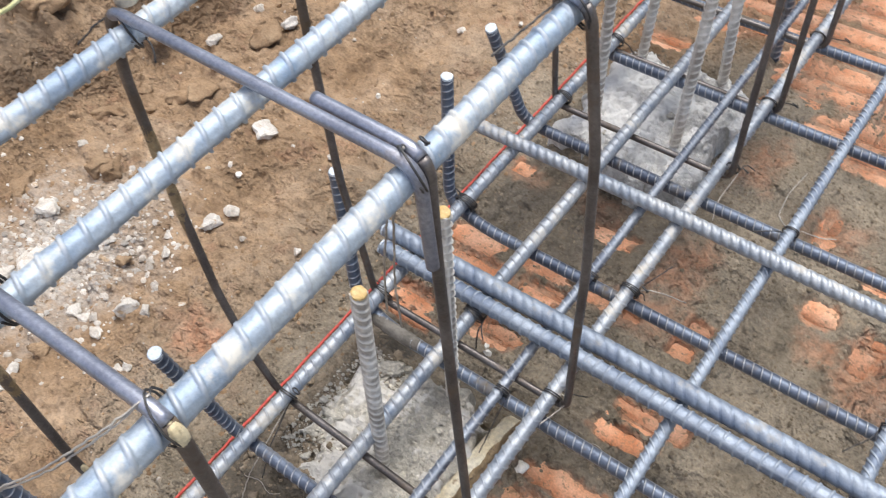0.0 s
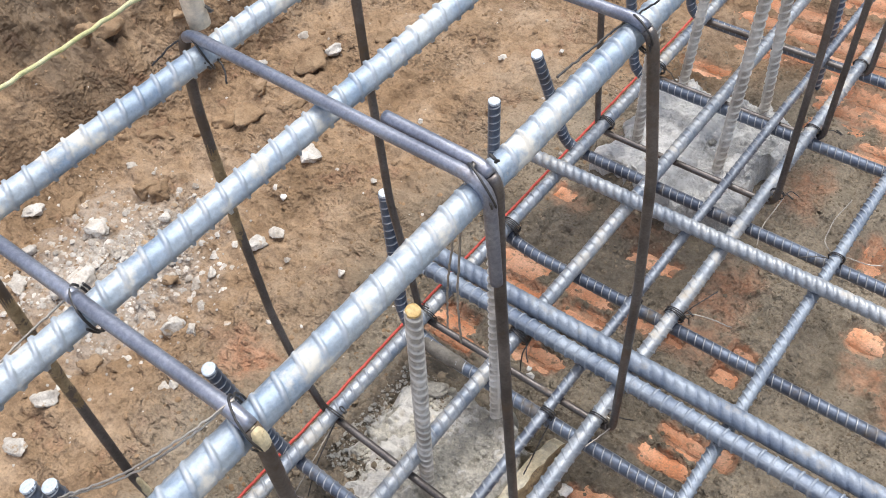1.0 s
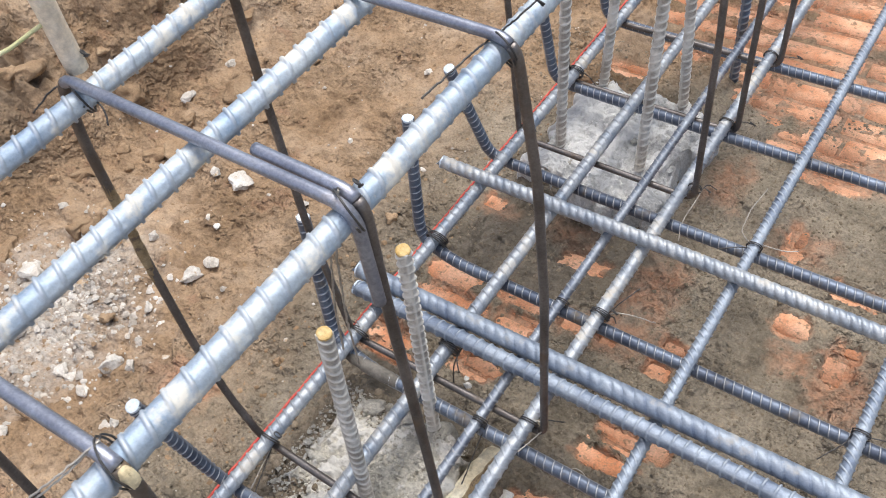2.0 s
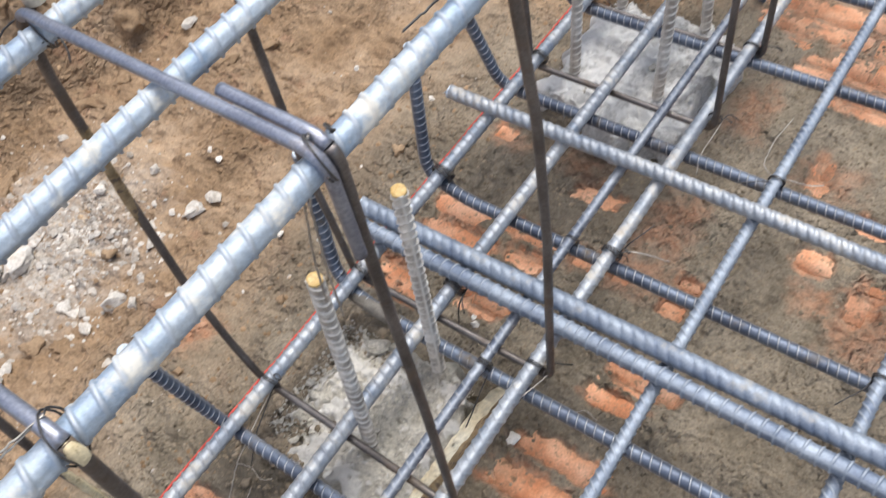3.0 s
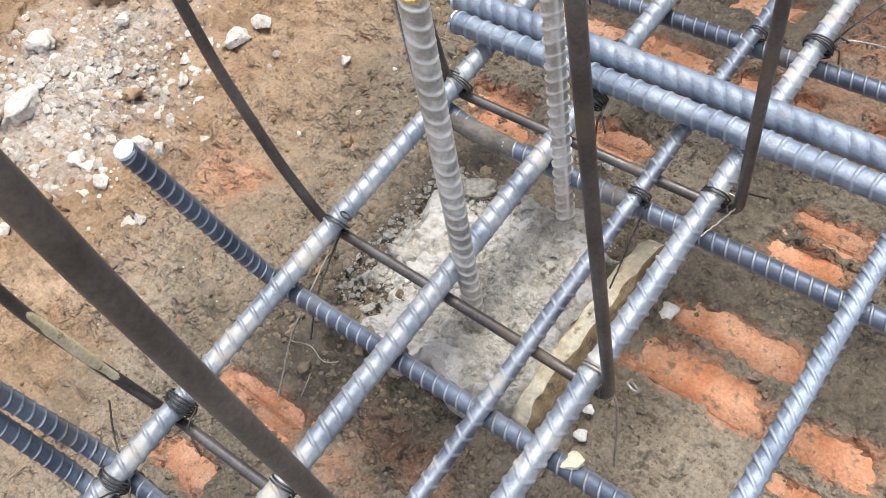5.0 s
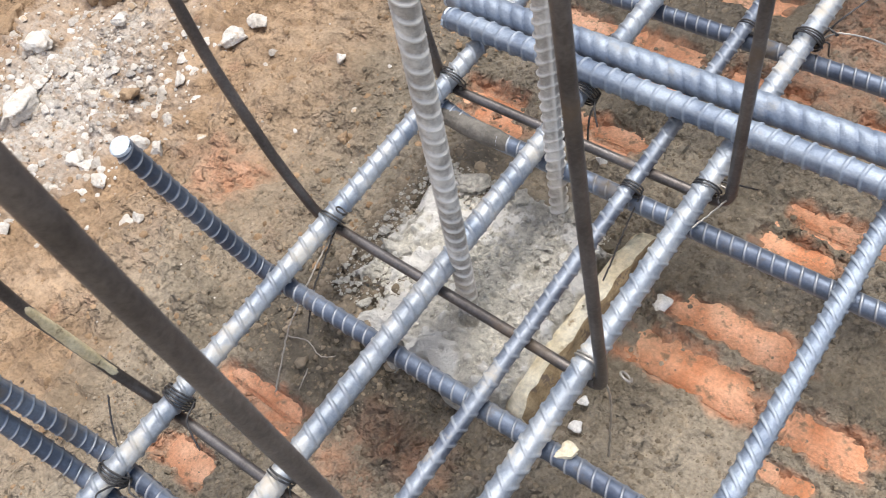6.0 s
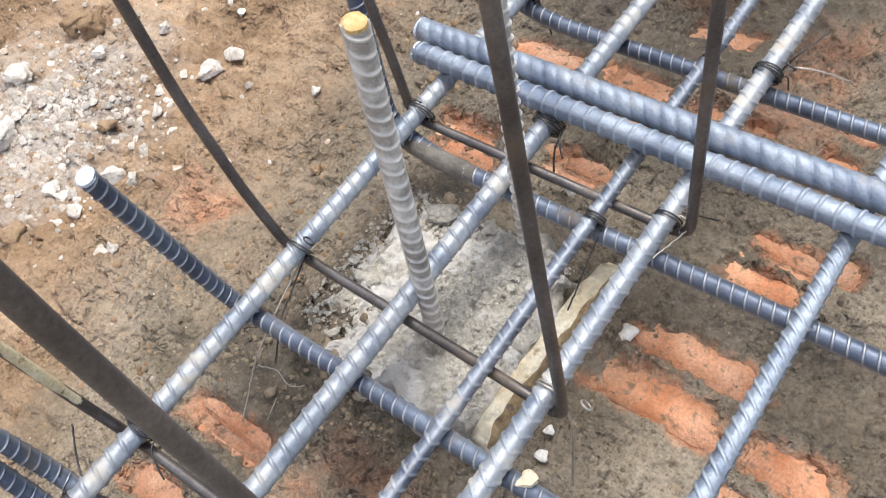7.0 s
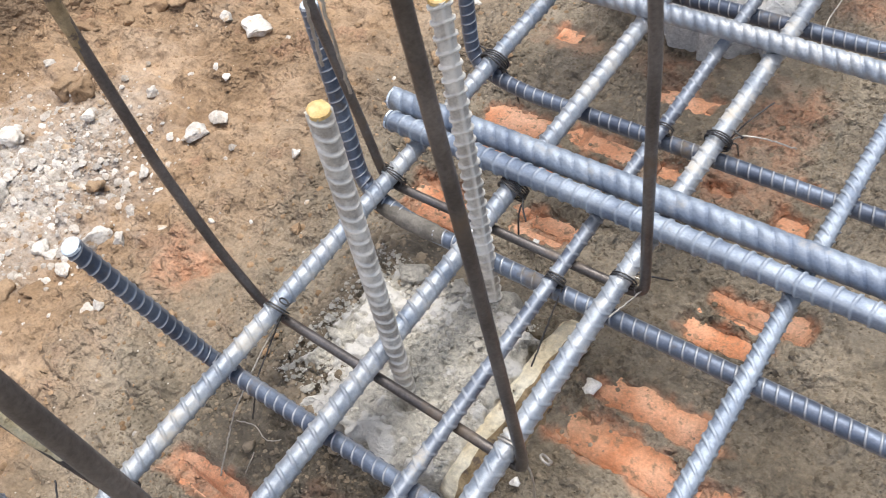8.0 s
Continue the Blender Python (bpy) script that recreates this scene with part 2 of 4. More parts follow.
def rounded(pts, radius, steps=7):
    """A polyline with its inner corners rounded."""
    P = [np.array(p, float) for p in pts]
    out = [P[0]]
    for a, b, c in zip(P, P[1:], P[2:]):
        u, v = a - b, c - b
        lu, lv = np.linalg.norm(u), np.linalg.norm(v)
        d = min(radius, lu * 0.45, lv * 0.45)
        s, e = b + u / lu * d, b + v / lv * d
        for k in range(steps + 1):
            t = k / steps
            out.append((1 - t) ** 2 * s + 2 * t * (1 - t) * b + t * t * e)
    out.append(P[-1])
    return out


def resample(pts, step):
    P = np.array(pts, float)
    d = np.r_[0, np.cumsum(np.linalg.norm(np.diff(P, axis=0), axis=1))]
    n = max(2, int(round(d[-1] / step)) + 1)
    s = np.linspace(0, d[-1], n)
    return np.stack([np.interp(s, d, P[:, k]) for k in range(3)], 1), s


def rib_rings(pts, pitch, width):
    """Rings along a bar, gathered where each rib's steep flanks rise from the shaft."""
    P = np.array(pts, float)
    d = np.r_[0, np.cumsum(np.linalg.norm(np.diff(P, axis=0), axis=1))]
    w = width - 0.05
    marks = [(0.0, 0), (0.5 - width - 0.07, 0), (0.5 - width, 0), (0.5 - w, 1), (0.5, 1), (0.5 + w, 1), (0.5 + width, 0), (0.5 + width + 0.07, 0)]
    s, h = [0.0], [0]
    for k in range(int(d[-1] / pitch)):
        for m, up in marks:
            v = (k + m) * pitch
            if v > 0.001 and v < d[-1] - 0.001:
                s.append(v), h.append(up)
    s.append(d[-1]), h.append(0)
    return np.stack([np.interp(s, d, P[:, k]) for k in range(3)], 1), np.array(s), np.array(h, float)


def frames_of(P):
    """Tangents and a turning-free pair of normals along a polyline."""
    T = np.gradient(P, axis=0)
    T /= np.linalg.norm(T, axis=1)[:, None]
    up = np.array([0, 0, 1.0]) if abs(T[0][2]) < 0.9 else np.array([0, 1.0, 0])
    N = np.zeros_like(P)
    v = up - T[0] * up.dot(T[0])
    for i in range(len(P)):
        v = v - T[i] * v.dot(T[i])
        v /= np.linalg.norm(v)
        N[i] = v
    return T, N, np.cross(T, N)


def tube_faces(n, k):
    f = []
    for i in range(n - 1):
        a, b = i * k, (i + 1) * k
        for j in range(k):
            j2 = (j + 1) % k
            f.append((a + j, a + j2, b + j2, b + j))
    return f


def tube(name, pts, r, mat, sides=10, step=0.02, wobble=0.0, taper=1.0):
    P, s = resample(pts, step)
    if wobble:
        P = P + np.random.normal(0, wobble, P.shape)
    T, N, B = frames_of(P)
    th = np.linspace(0, 2 * np.pi, sides, endpoint=False)
    rr = r * np.linspace(1, taper, len(P))
    V = P[:, None] + rr[:, None, None] * (np.cos(th)[None, :, None] * N[:, None] + np.sin(th)[None, :, None] * B[:, None])
    k, n = sides, len(P)
    faces = tube_faces(n, k) + [tuple(range(k))[::-1], tuple(range((n - 1) * k, n * k))]
    return as_mesh(name, V.reshape(-1, 3), faces, mat)


def ribbed(name, pts, r, mat, pitch=0.02, rib=0.0016, slant=0.35, sides=16, turn=0.0, seam=1.0, spiral=False, width=0.165):
    """A deformed reinforcing bar along a path: raised crescent ribs, two lengthwise seams, open ends."""
    P, s, prof = rib_rings(pts, pitch, width)
    T, N, B = frames_of(P)
    th = np.linspace(0, 2 * np.pi, sides, endpoint=False) + turn
    ph = (th - turn)
    if spiral:
        shift = slant * r * (ph - np.pi)
    else:
        shift = slant * r * np.where(ph < np.pi, ph - np.pi / 2, 1.5 * np.pi - ph)
    # the rib profile sits on fixed rings; the rings are sheared to slant it
    cres = np.abs(np.sin(ph)) ** 0.5
    if spiral:
        cres = np.ones_like(ph)
    h = prof[:, None] * cres[None]
    seamh = seam * 0.75 * (np.abs(np.cos(ph)) > 0.97)
    h = np.maximum(h, seamh[None])
    R = r + rib * h + np.random.normal(0, 0.00022, h.shape)
    inner = np.ones(len(P))
    inner[0] = inner[-1] = 0
    V = P[:, None] + R[:, :, None] * (np.cos(th)[None, :, None] * N[:, None] + np.sin(th)[None, :, None] * B[:, None])
    V = V + (shift[None, :, None] * inner[:, None, None]) * T[:, None]
    me = as_mesh(name, V.reshape(-1, 3), tube_faces(len(P), sides) + [tuple(range(sides))[::-1], tuple(range((len(P) - 1) * sides, len(P) * sides))], mat, crest=(h ** 2 * (0.2 if spiral else 0.9)).ravel())
    return me, P, T


def end_cap(name, P, T, r, mat, tilt=0.12):
    """A slightly rough sawn or sheared end on a bar, 1.5 mm proud."""
    t = T / np.linalg.norm(T)
    a = np.cross(t, (0.3, 0.9, 0.2))
    a /= np.linalg.norm(a)
    b = np.cross(t, a)
    V, k = [], 14
    for lvl, rr in ((-0.004, 1.04), (0.0012, 1.03), (0.0022, 0.86)):
        for j in range(k):
            c, s = math.cos(2 * math.pi * j / k), math.sin(2 * math.pi * j / k)
            V.append(P + r * rr * (c * a + s * b) + t * (lvl + tilt * r * c * (lvl > 0)) + random.uniform(-0.0004, 0.0004))
    faces = tube_faces(3, k) + [tuple(range(2 * k, 3 * k))]
    return as_mesh(name, V, faces, mat, smooth=False)


def lattice(n=64, seed=1):
    return np.random.RandomState(seed).rand(n, n)


LAT = [lattice(64, k) for k in range(4)]


def vnoise(x, y, f, k=0):
    """Smooth value noise, about -1 to 1."""
    g, n = LAT[k % 4], 64
    x, y = x * f + 17.3 * (k + 1), y * f + 9.1 * (k + 1)
    i, j = np.floor(x).astype(int), np.floor(y).astype(int)
    u, v = x - i, y - j
    u, v = u * u * (3 - 2 * u), v * v * (3 - 2 * v)
    a, b, c, d = g[i % n, j % n], g[(i + 1) % n, j % n], g[i % n, (j + 1) % n], g[(i + 1) % n, (j + 1) % n]
    return ((a * (1 - u) + b * u) * (1 - v) + (c * (1 - u) + d * u) * v) * 2 - 1


# ---- ground ----
# places where the mud is scraped off the bricks: x, y, half length, half width
BARE = [
    (0.06, 0.796, 0.085, 0.030), (0.235, 0.790, 0.05, 0.026), (0.08, 0.874, 0.085, 0.024), (0.115, 1.075, 0.062, 0.022),
    (0.10, 1.018, 0.055, 0.020), (0.185, 1.085, 0.022, 0.022), (-0.235, 1.075, 0.062, 0.026), (-0.43, 1.058, 0.055, 0.024),
    (-0.41, 1.012, 0.06, 0.022), (-0.37, 1.205, 0.08, 0.03), (-0.21, 1.216, 0.05, 0.026),
    (-0.41, 1.262, 0.06, 0.026), (-0.24, 1.278, 0.06, 0.022), (-0.10, 1.268, 0.03, 0.018), (-0.02, 1.265, 0.02, 0.012),
    (0.11, 1.320, 0.022, 0.014), (0.105, 1.252, 0.025, 0.018), (0.22, 1.695, 0.025, 0.05), (0.41, 1.44, 0.03, 0.05),
    (0.295, 1.488, 0.035, 0.03), (-0.44, 1.50, 0.03, 0.02), (-0.03, 2.46, 0.16, 0.03), (0.05, 2.37, 0.14, 0.03),
    (0.03, 2.20, 0.12, 0.03), (-0.03, 2.12, 0.07, 0.025), (-0.39, 2.09, 0.06, 0.025), (-0.40, 1.95, 0.05, 0.02),
    (-0.30, 2.24, 0.07, 0.025), (-0.20, 2.27, 0.06, 0.025), (-0.05, 2.58, 0.24, 0.04), (0.15, 2.50, 0.16, 0.04), (0.12, 2.14, 0.07, 0.03), (-0.25, 2.36, 0.16, 0.03), (0.0, 2.29, 0.2, 0.03), (-0.3, 2.56, 0.15, 0.03), (-0.1, 2.66, 0.3, 0.035), (0.17, 2.02, 0.10, 0.026), (0.22, 1.93, 0.08, 0.026), (0.24, 2.22, 0.1, 0.03), (0.10, 1.98, 0.05, 0.02), (0.3, 2.1, 0.09, 0.03), (0.3, 2.38, 0.12, 0.03), (-0.42, 0.448, 0.085, 0.024),
    (-0.46, 0.325, 0.05, 0.022), (0.215, 0.727, 0.03, 0.012),
    (0.38, 0.784, 0.03, 0.025), (-0.30, 2.45, 0.12, 0.03), (0.2, 2.30, 0.1, 0.03), (-0.16, 1.43, 0.05, 0.022), (0.38, 1.62, 0.05, 0.02),
]


# brick dust worked into the mud round the bare places and in a few smears of its own
SMEARS = [(0.02, 1.79, 0.05, 0.09), (0.02, 1.42, 0.06, 0.09), (0.24, 1.69, 0.06, 0.06), (-0.43, 1.475, 0.06, 0.03), (0.32, 1.40, 0.05, 0.04), (0.42, 1.38, 0.06, 0.08), (-0.73, 0.70, 0.06, 0.05),
          (-0.19, 0.50, 0.08, 0.04), (-0.256, 0.43, 0.07, 0.03), (0.007, 1.29, 0.06, 0.04), (-0.05, 2.32, 0.2, 0.1), (0.12, 2.17, 0.16, 0.1), (0.30, 2.0, 0.15, 0.08), (-0.224, 1.486, 0.08, 0.04), (-0.05, 1.27, 0.1, 0.04)]


def film(x, y):
    """How far brick dust tints the mud, 0 to 1."""
    rag = 0.30 * vnoise(x, y, 30, 2) + 0.22 * vnoise(x, y, 75, 1) + 0.15 * vnoise(x, y, 12, 0)
    out = np.zeros_like(x)
    for k, (bx, by, hx, hy) in enumerate(BARE + SMEARS):
        q = (((x - bx) / (hx + 0.002)) ** 4 + ((y - by) / (hy + 0.002)) ** 4) ** 0.25 + rag
        top = 0.95 if k < len(BARE) else 0.68
        out = np.maximum(out, top * np.clip((1.22 - q) / (0.36 if k < len(BARE) else 0.85), 0, 1))
    return out


def damp_shade(x, y):
    """Wet dark mud, scraped up round the near pad and trodden in patches along the bars, with contact shade painted
    into its darkness.
    """
    rag = 0.25 * vnoise(x, y, 9, 3) + 0.2 * vnoise(x, y, 26, 0) + 0.12 * vnoise(x, y, 60, 2)
    out = np.zeros_like(x)
    for bx, by, hx, hy, top in ((-0.25, 0.545, 0.20, 0.075, 1.0), (-0.45, 0.60, 0.06, 0.10, 0.9), (-0.46, 0.88, 0.07, 0.12, 0.5), (-0.10, 0.52, 0.10, 0.08, 0.7), (-0.38, 0.93, 0.05, 0.03, 1.0), (-0.27, 1.40, 0.16, 0.10, 0.7), (-0.22, 1.49, 0.16, 0.04, 0.8),
                                (-0.15, 1.16, 0.14, 0.05, 0.5), (0.13, 0.95, 0.10, 0.03, 0.5), (0.30, 1.14, 0.12, 0.06, 0.45), (-0.60, 1.15, 0.10, 0.25, 0.35), (-0.02, 1.72, 0.03, 0.18, 0.5), (-1.75, 1.05, 0.14, 0.16, 0.8)):
        q = np.hypot((x - bx) / hx, (y - by) / hy) + rag
        out = np.maximum(out, top * np.clip((1.35 - q) / 0.6, 0, 1))
    return out


def height(x, y):
    """Ground level: trampled mud over the bricks, loose earth beside it, a cut bank beyond."""
    near = np.clip((x + 2.6) / 0.4, 0, 1) * np.clip((1.6 - x) / 0.4, 0, 1) * np.clip((y + 0.7) / 0.4, 0, 1) * np.clip((3.6 - y) / 0.4, 0, 1)
    z = 0.015 + 0.008 * vnoise(x, y, 5, 0) + 0.007 * vnoise(x, y, 17, 1) + 0.006 * vnoise(x, y, 43, 2) + 0.0045 * vnoise(x, y, 88, 3)
    z = z + near * (0.003 * vnoise(x, y, 165, 0) + 0.011 * np.clip(vnoise(x, y, 48, 1) + 0.4 * vnoise(x, y, 105, 2), 0, 1) * np.clip(0.45 + 1.3 * vnoise(x, y, 7, 3), 0, 1))
    z = np.maximum(z, 0.005)
    bare, ragged = np.zeros_like(z), 0.18 * vnoise(x, y, 80, 3) + 0.14 * vnoise(x, y, 24, 2) + 0.16 * vnoise(x, y, 150, 1)
    for bx, by, hx, hy in BARE:
        q = (((x - bx) / hx) ** 6 + ((y - by) / hy) ** 6) ** (1 / 6) + ragged
        bare = np.maximum(bare, np.clip((1.35 - q) / 0.6, 0, 1))
    rows = np.clip((y - 1.96 + 0.12 * vnoise(x, y, 6, 1)) / 0.15, 0, 1) * np.clip((x + 0.16 + 0.12 * vnoise(x, y, 5, 2)) / 0.1, 0, 1)
    bare = np.maximum(bare, rows * np.clip(0.80 + 0.22 * vnoise(x, y, 22, 0) + 0.12 * vnoise(x, y, 60, 3), 0, 1))
    z = z * (1 - bare) + bare * (-0.006 + 0.0025 * vnoise(x, y, 70, 0))
    for x0, x1, y0, y1 in ((-0.405, -0.10, 0.62, 0.885), (-0.395, -0.07, 1.575, 1.92)):
        d = np.hypot(np.maximum(np.maximum(x0 - x, x - x1), 0), np.maximum(np.maximum(y0 - y, y - y1), 0))
        west = np.clip((x1 - 0.12 - x) / 0.12, 0, 1)
        z = z + west * (0.055 + 0.02 * vnoise(x, y, 30, 1)) * np.exp(-(d / (0.035 + 0.012 * vnoise(x, y, 18, 0))) ** 2)
    left = np.clip((-0.50 - x) / 0.25, 0, 1)
    z = z + left * (0.006 + 0.016 * vnoise(x, y, 3.1, 2) + 0.013 * vnoise(x, y, 9, 3) + 0.013 * np.abs(vnoise(x, y, 22, 0)) + 0.007 * vnoise(x, y, 55, 1))
    toe = -1.52 + 0.10 * vnoise(x, y, 2.2, 1) + 0.05 * vnoise(x, y, 7, 0)
    rise = np.clip((toe - x) / 0.80, 0, 1)
    bank = 0.70 * rise ** 0.85 * (1 + near * (0.30 * vnoise(x, y, 6, 2) + 0.24 * np.abs(vnoise(x, y, 13, 3)) + 0.14 * vnoise(x, y, 29, 0) + 0.07 * vnoise(x, y, 60, 1)))
    return z * (0.3 + 0.7 * near) + bank


def axis(*runs):
    out = []
    for a, b, s in runs:
        out += list(np.arange(a, b - s * 0.3, s))
    return out + [runs[-1][1]]


far = [3, 4.5, 7, 12, 25, 60, 200, 900]
gx = np.array([-f - 2.2 for f in far[::-1]] + axis((-4.0, -2.2, 0.1), (-2.2, -0.65, 0.013), (-0.65, -0.5, 0.0065), (-0.5, 0.35, 0.0045), (0.35, 0.70, 0.0065), (0.70, 1.3, 0.02), (1.3, 2.5, 0.2)) + [f for f in far])
gy = np.array([-f for f in far[::-1]] + axis((-2.5, -0.3, 0.2), (-0.3, 0.25, 0.02), (0.25, 1.40, 0.0045), (1.40, 1.65, 0.0065), (1.65, 3.2, 0.014), (3.2, 5.0, 0.15)) + [f + 3 for f in far])
GX, GY = np.meshgrid(gx, gy, indexing="ij")
GZ = height(GX, GY)
nx, ny = GX.shape
idx = np.arange(nx * ny).reshape(nx, ny)
quads = np.stack([idx[:-1, :-1], idx[1:, :-1], idx[1:, 1:], idx[:-1, 1:]], -1).reshape(-1, 4)
ground = thing("ground", as_mesh("ground", np.stack([GX, GY, GZ], -1).reshape(-1, 3), quads.tolist(), M_EARTH),
               "trampled grey-brown mud over brick soling with loose brown earth beside", "ground", kind="structure")

for key, values in (("film", film(GX, GY)), ("damp_shade", damp_shade(GX, GY))):
    ground.data.attributes.new(key, "FLOAT", "POINT").data.foreach_set("value", values.astype(np.float32).ravel())


def level(x, y):
    return float(height(np.array([float(x)]), np.array([float(y)]))[0])


# ---- cage bars ----
def bar(pts, r, mat, label, group, name="reinforcing_bar", cap=None, **kw):
    """A bar lying or standing by itself: the ribbed shaft and its two sheared ends."""
    me, P, T = ribbed("shaft", pts, r, mat, **kw)
    ob = thing(name, None, label, "rebar", group)
    child("shaft", me, ob)
    child("cut_end", end_cap("cut_end", P[0], P[0] - P[1], r, cap or mat), ob, "bright sheared end face" if cap else "")
    child("cut_end", end_cap("cut_end", P[-1], P[-1] - P[-2], r, mat), ob)
    return ob


ZT, ZL, ZV, ZD = 1.01, 0.205, 0.176, 0.2345
for x, t in ((0.0, 1.75), (-0.193, 1.55), (-0.376, 1.7)):
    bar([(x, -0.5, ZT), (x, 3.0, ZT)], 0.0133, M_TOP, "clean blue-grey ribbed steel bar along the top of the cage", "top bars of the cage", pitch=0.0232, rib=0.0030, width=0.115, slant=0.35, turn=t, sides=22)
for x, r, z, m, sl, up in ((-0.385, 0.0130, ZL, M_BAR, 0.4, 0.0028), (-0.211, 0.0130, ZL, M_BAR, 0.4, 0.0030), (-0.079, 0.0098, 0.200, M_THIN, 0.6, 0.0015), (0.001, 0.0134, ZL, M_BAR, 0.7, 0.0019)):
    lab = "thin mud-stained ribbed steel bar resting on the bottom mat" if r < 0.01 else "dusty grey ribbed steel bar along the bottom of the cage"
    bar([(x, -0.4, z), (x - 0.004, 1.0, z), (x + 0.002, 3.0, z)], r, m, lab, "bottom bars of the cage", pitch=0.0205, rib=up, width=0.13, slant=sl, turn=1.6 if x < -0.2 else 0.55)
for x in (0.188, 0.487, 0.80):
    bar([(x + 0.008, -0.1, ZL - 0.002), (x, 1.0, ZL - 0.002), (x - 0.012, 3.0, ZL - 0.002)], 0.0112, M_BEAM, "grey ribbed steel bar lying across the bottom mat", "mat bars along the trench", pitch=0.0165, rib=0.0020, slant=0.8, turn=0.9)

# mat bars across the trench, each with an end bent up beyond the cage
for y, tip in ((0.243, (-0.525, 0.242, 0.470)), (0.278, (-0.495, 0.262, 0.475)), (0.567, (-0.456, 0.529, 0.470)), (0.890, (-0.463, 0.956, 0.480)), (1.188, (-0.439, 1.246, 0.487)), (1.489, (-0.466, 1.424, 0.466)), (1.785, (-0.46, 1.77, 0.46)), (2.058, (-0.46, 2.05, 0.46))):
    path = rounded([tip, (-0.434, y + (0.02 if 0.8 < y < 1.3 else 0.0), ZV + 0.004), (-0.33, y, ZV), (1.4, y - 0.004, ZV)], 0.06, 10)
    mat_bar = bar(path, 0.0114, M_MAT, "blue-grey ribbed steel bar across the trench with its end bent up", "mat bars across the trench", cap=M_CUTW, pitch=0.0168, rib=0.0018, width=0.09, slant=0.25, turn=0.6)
    if y == 0.890:
        coated_bar = mat_bar

# heavy bars of the crossing beam
bar([(-0.462, 1.042, ZD + 0.002), (1.5, 1.058, ZD + 0.002)], 0.0172, M_BEAM, "heavy steel bar with shallow spiral ribs, paired with another", "crossing beam bars", cap=M_CUTW, pitch=0.0215, rib=0.0006, width=0.39, slant=0.5, spiral=True, seam=0, turn=math.pi, sides=22)
bar([(-0.440, 1.004, ZD), (1.5, 1.006, ZD)], 0.0150, M_BEAM, "heavy steel bar with square ribs, paired with another", "crossing beam bars", cap=M_CUTW, pitch=0.0215, rib=0.0021, width=0.11, slant=0.15, turn=0.75, sides=20)
bar([(-0.485, 1.378, ZD - 0.002), (0.0, 1.383, ZD - 0.002), (1.5, 1.372, ZD - 0.002)], 0.0140, M_BAR, "single dusty ribbed steel bar lying across the cage bars", "crossing beam bars", cap=M_CUTW, pitch=0.0195, rib=0.0011, width=0.36, slant=0.5, spiral=True, seam=0, turn=math.pi, sides=20)

# dowels
for foot, top, spin, seam in (((-0.206, 0.690, 0.06), (-0.176, 0.717, 0.630), 3.9, 1.0), ((-0.188, 0.878, 0.06), (-0.164, 0.888, 0.633), 2.15, 1.5)):
    bar([top, foot], 0.0108, M_DOWEL, "cement-smeared ribbed dowel bar standing in the concrete pad", "dowel bars of the near pad", name="dowel_bar", cap=M_CUTY, pitch=0.0195, rib=0.0027, width=0.13, slant=0.4, turn=spin, seam=seam, sides=20)
for foot, top in (((-0.346, 1.652, 0.06), (-0.312, 1.664, 0.85)), ((-0.358, 1.891, 0.06), (-0.300, 1.925, 0.85)), ((-0.147, 1.664, 0.06), (-0.106, 1.680, 0.85)), ((-0.146, 1.908, 0.06), (-0.165, 1.912, 0.85))):
    bar([top, foot], 0.0108, M_DOWEL, "cement-smeared ribbed dowel bar standing in the concrete pad", "dowel bars of the far pad", name="dowel_bar", cap=M_CUTY, pitch=0.0195, rib=0.0024, slant=0.45, turn=0.4)
bar([(-0.112, 2.17, 0.85), (-0.113, 2.17, -0.02)], 0.0108, M_MAT, "dark ribbed dowel bar standing beyond the far pad", "dowel bars of the far pad", name="dowel_bar", cap=M_CUTW, pitch=0.0195, rib=0.0022, slant=0.45, turn=0.4)

# ---- stirrups ----
ZB, ZS = 0.182, 1.033


def stirrup(left, right, label, lap=None):
    """A hoop of smooth bar: its left and right legs as (x, y, z) from top to bottom, with its top and bottom; lap: a free end along the top and one down a leg."""
    ob = thing("stirrup", None, label, "stirrup", "stirrups of the cage")
    lt, lb, rt, rb = left[0], left[-1], right[0], right[-1]
    along = lambda x: lb[1] + (rb[1] - lb[1]) * (x - lb[0]) / (rb[0] - lb[0])
    under = [lb, (-0.211, along(-0.211), ZB), (-0.079, along(-0.079), ZB), rb]
    if lap:
        path = [lap[0], rt] + list(right[1:-1]) + under[::-1] + list(left[1:-1])[::-1] + [lt] + list(lap[1:])
    else:
        tm = tuple((a + b) / 2 for a, b in zip(lt, rt))
        path = [tm, rt] + list(right[1:-1]) + under[::-1] + list(left[1:-1])[::-1] + [lt, tm]
    loop = rounded(path, 0.030, 8)
    P = np.array(loop)
    near = lambda c: int(np.argmin(np.linalg.norm(P - np.array(c), axis=1)))
    cuts = [0, near(rt), near(rb), near(lb), near(lt), len(P) - 1]
    # tops take the lit colour, side and bottom legs the shaded one
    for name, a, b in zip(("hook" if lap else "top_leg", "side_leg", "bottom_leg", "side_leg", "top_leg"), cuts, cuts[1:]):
        child(name, tube(name, loop[a:b + 1], 0.0069, M_STIRRUP if name in ("top_leg", "hook") else M_LEG, 14, 0.006), ob, "brown mud-spotted leg with shade in its colour" if name == "side_leg" else "")
    return ob


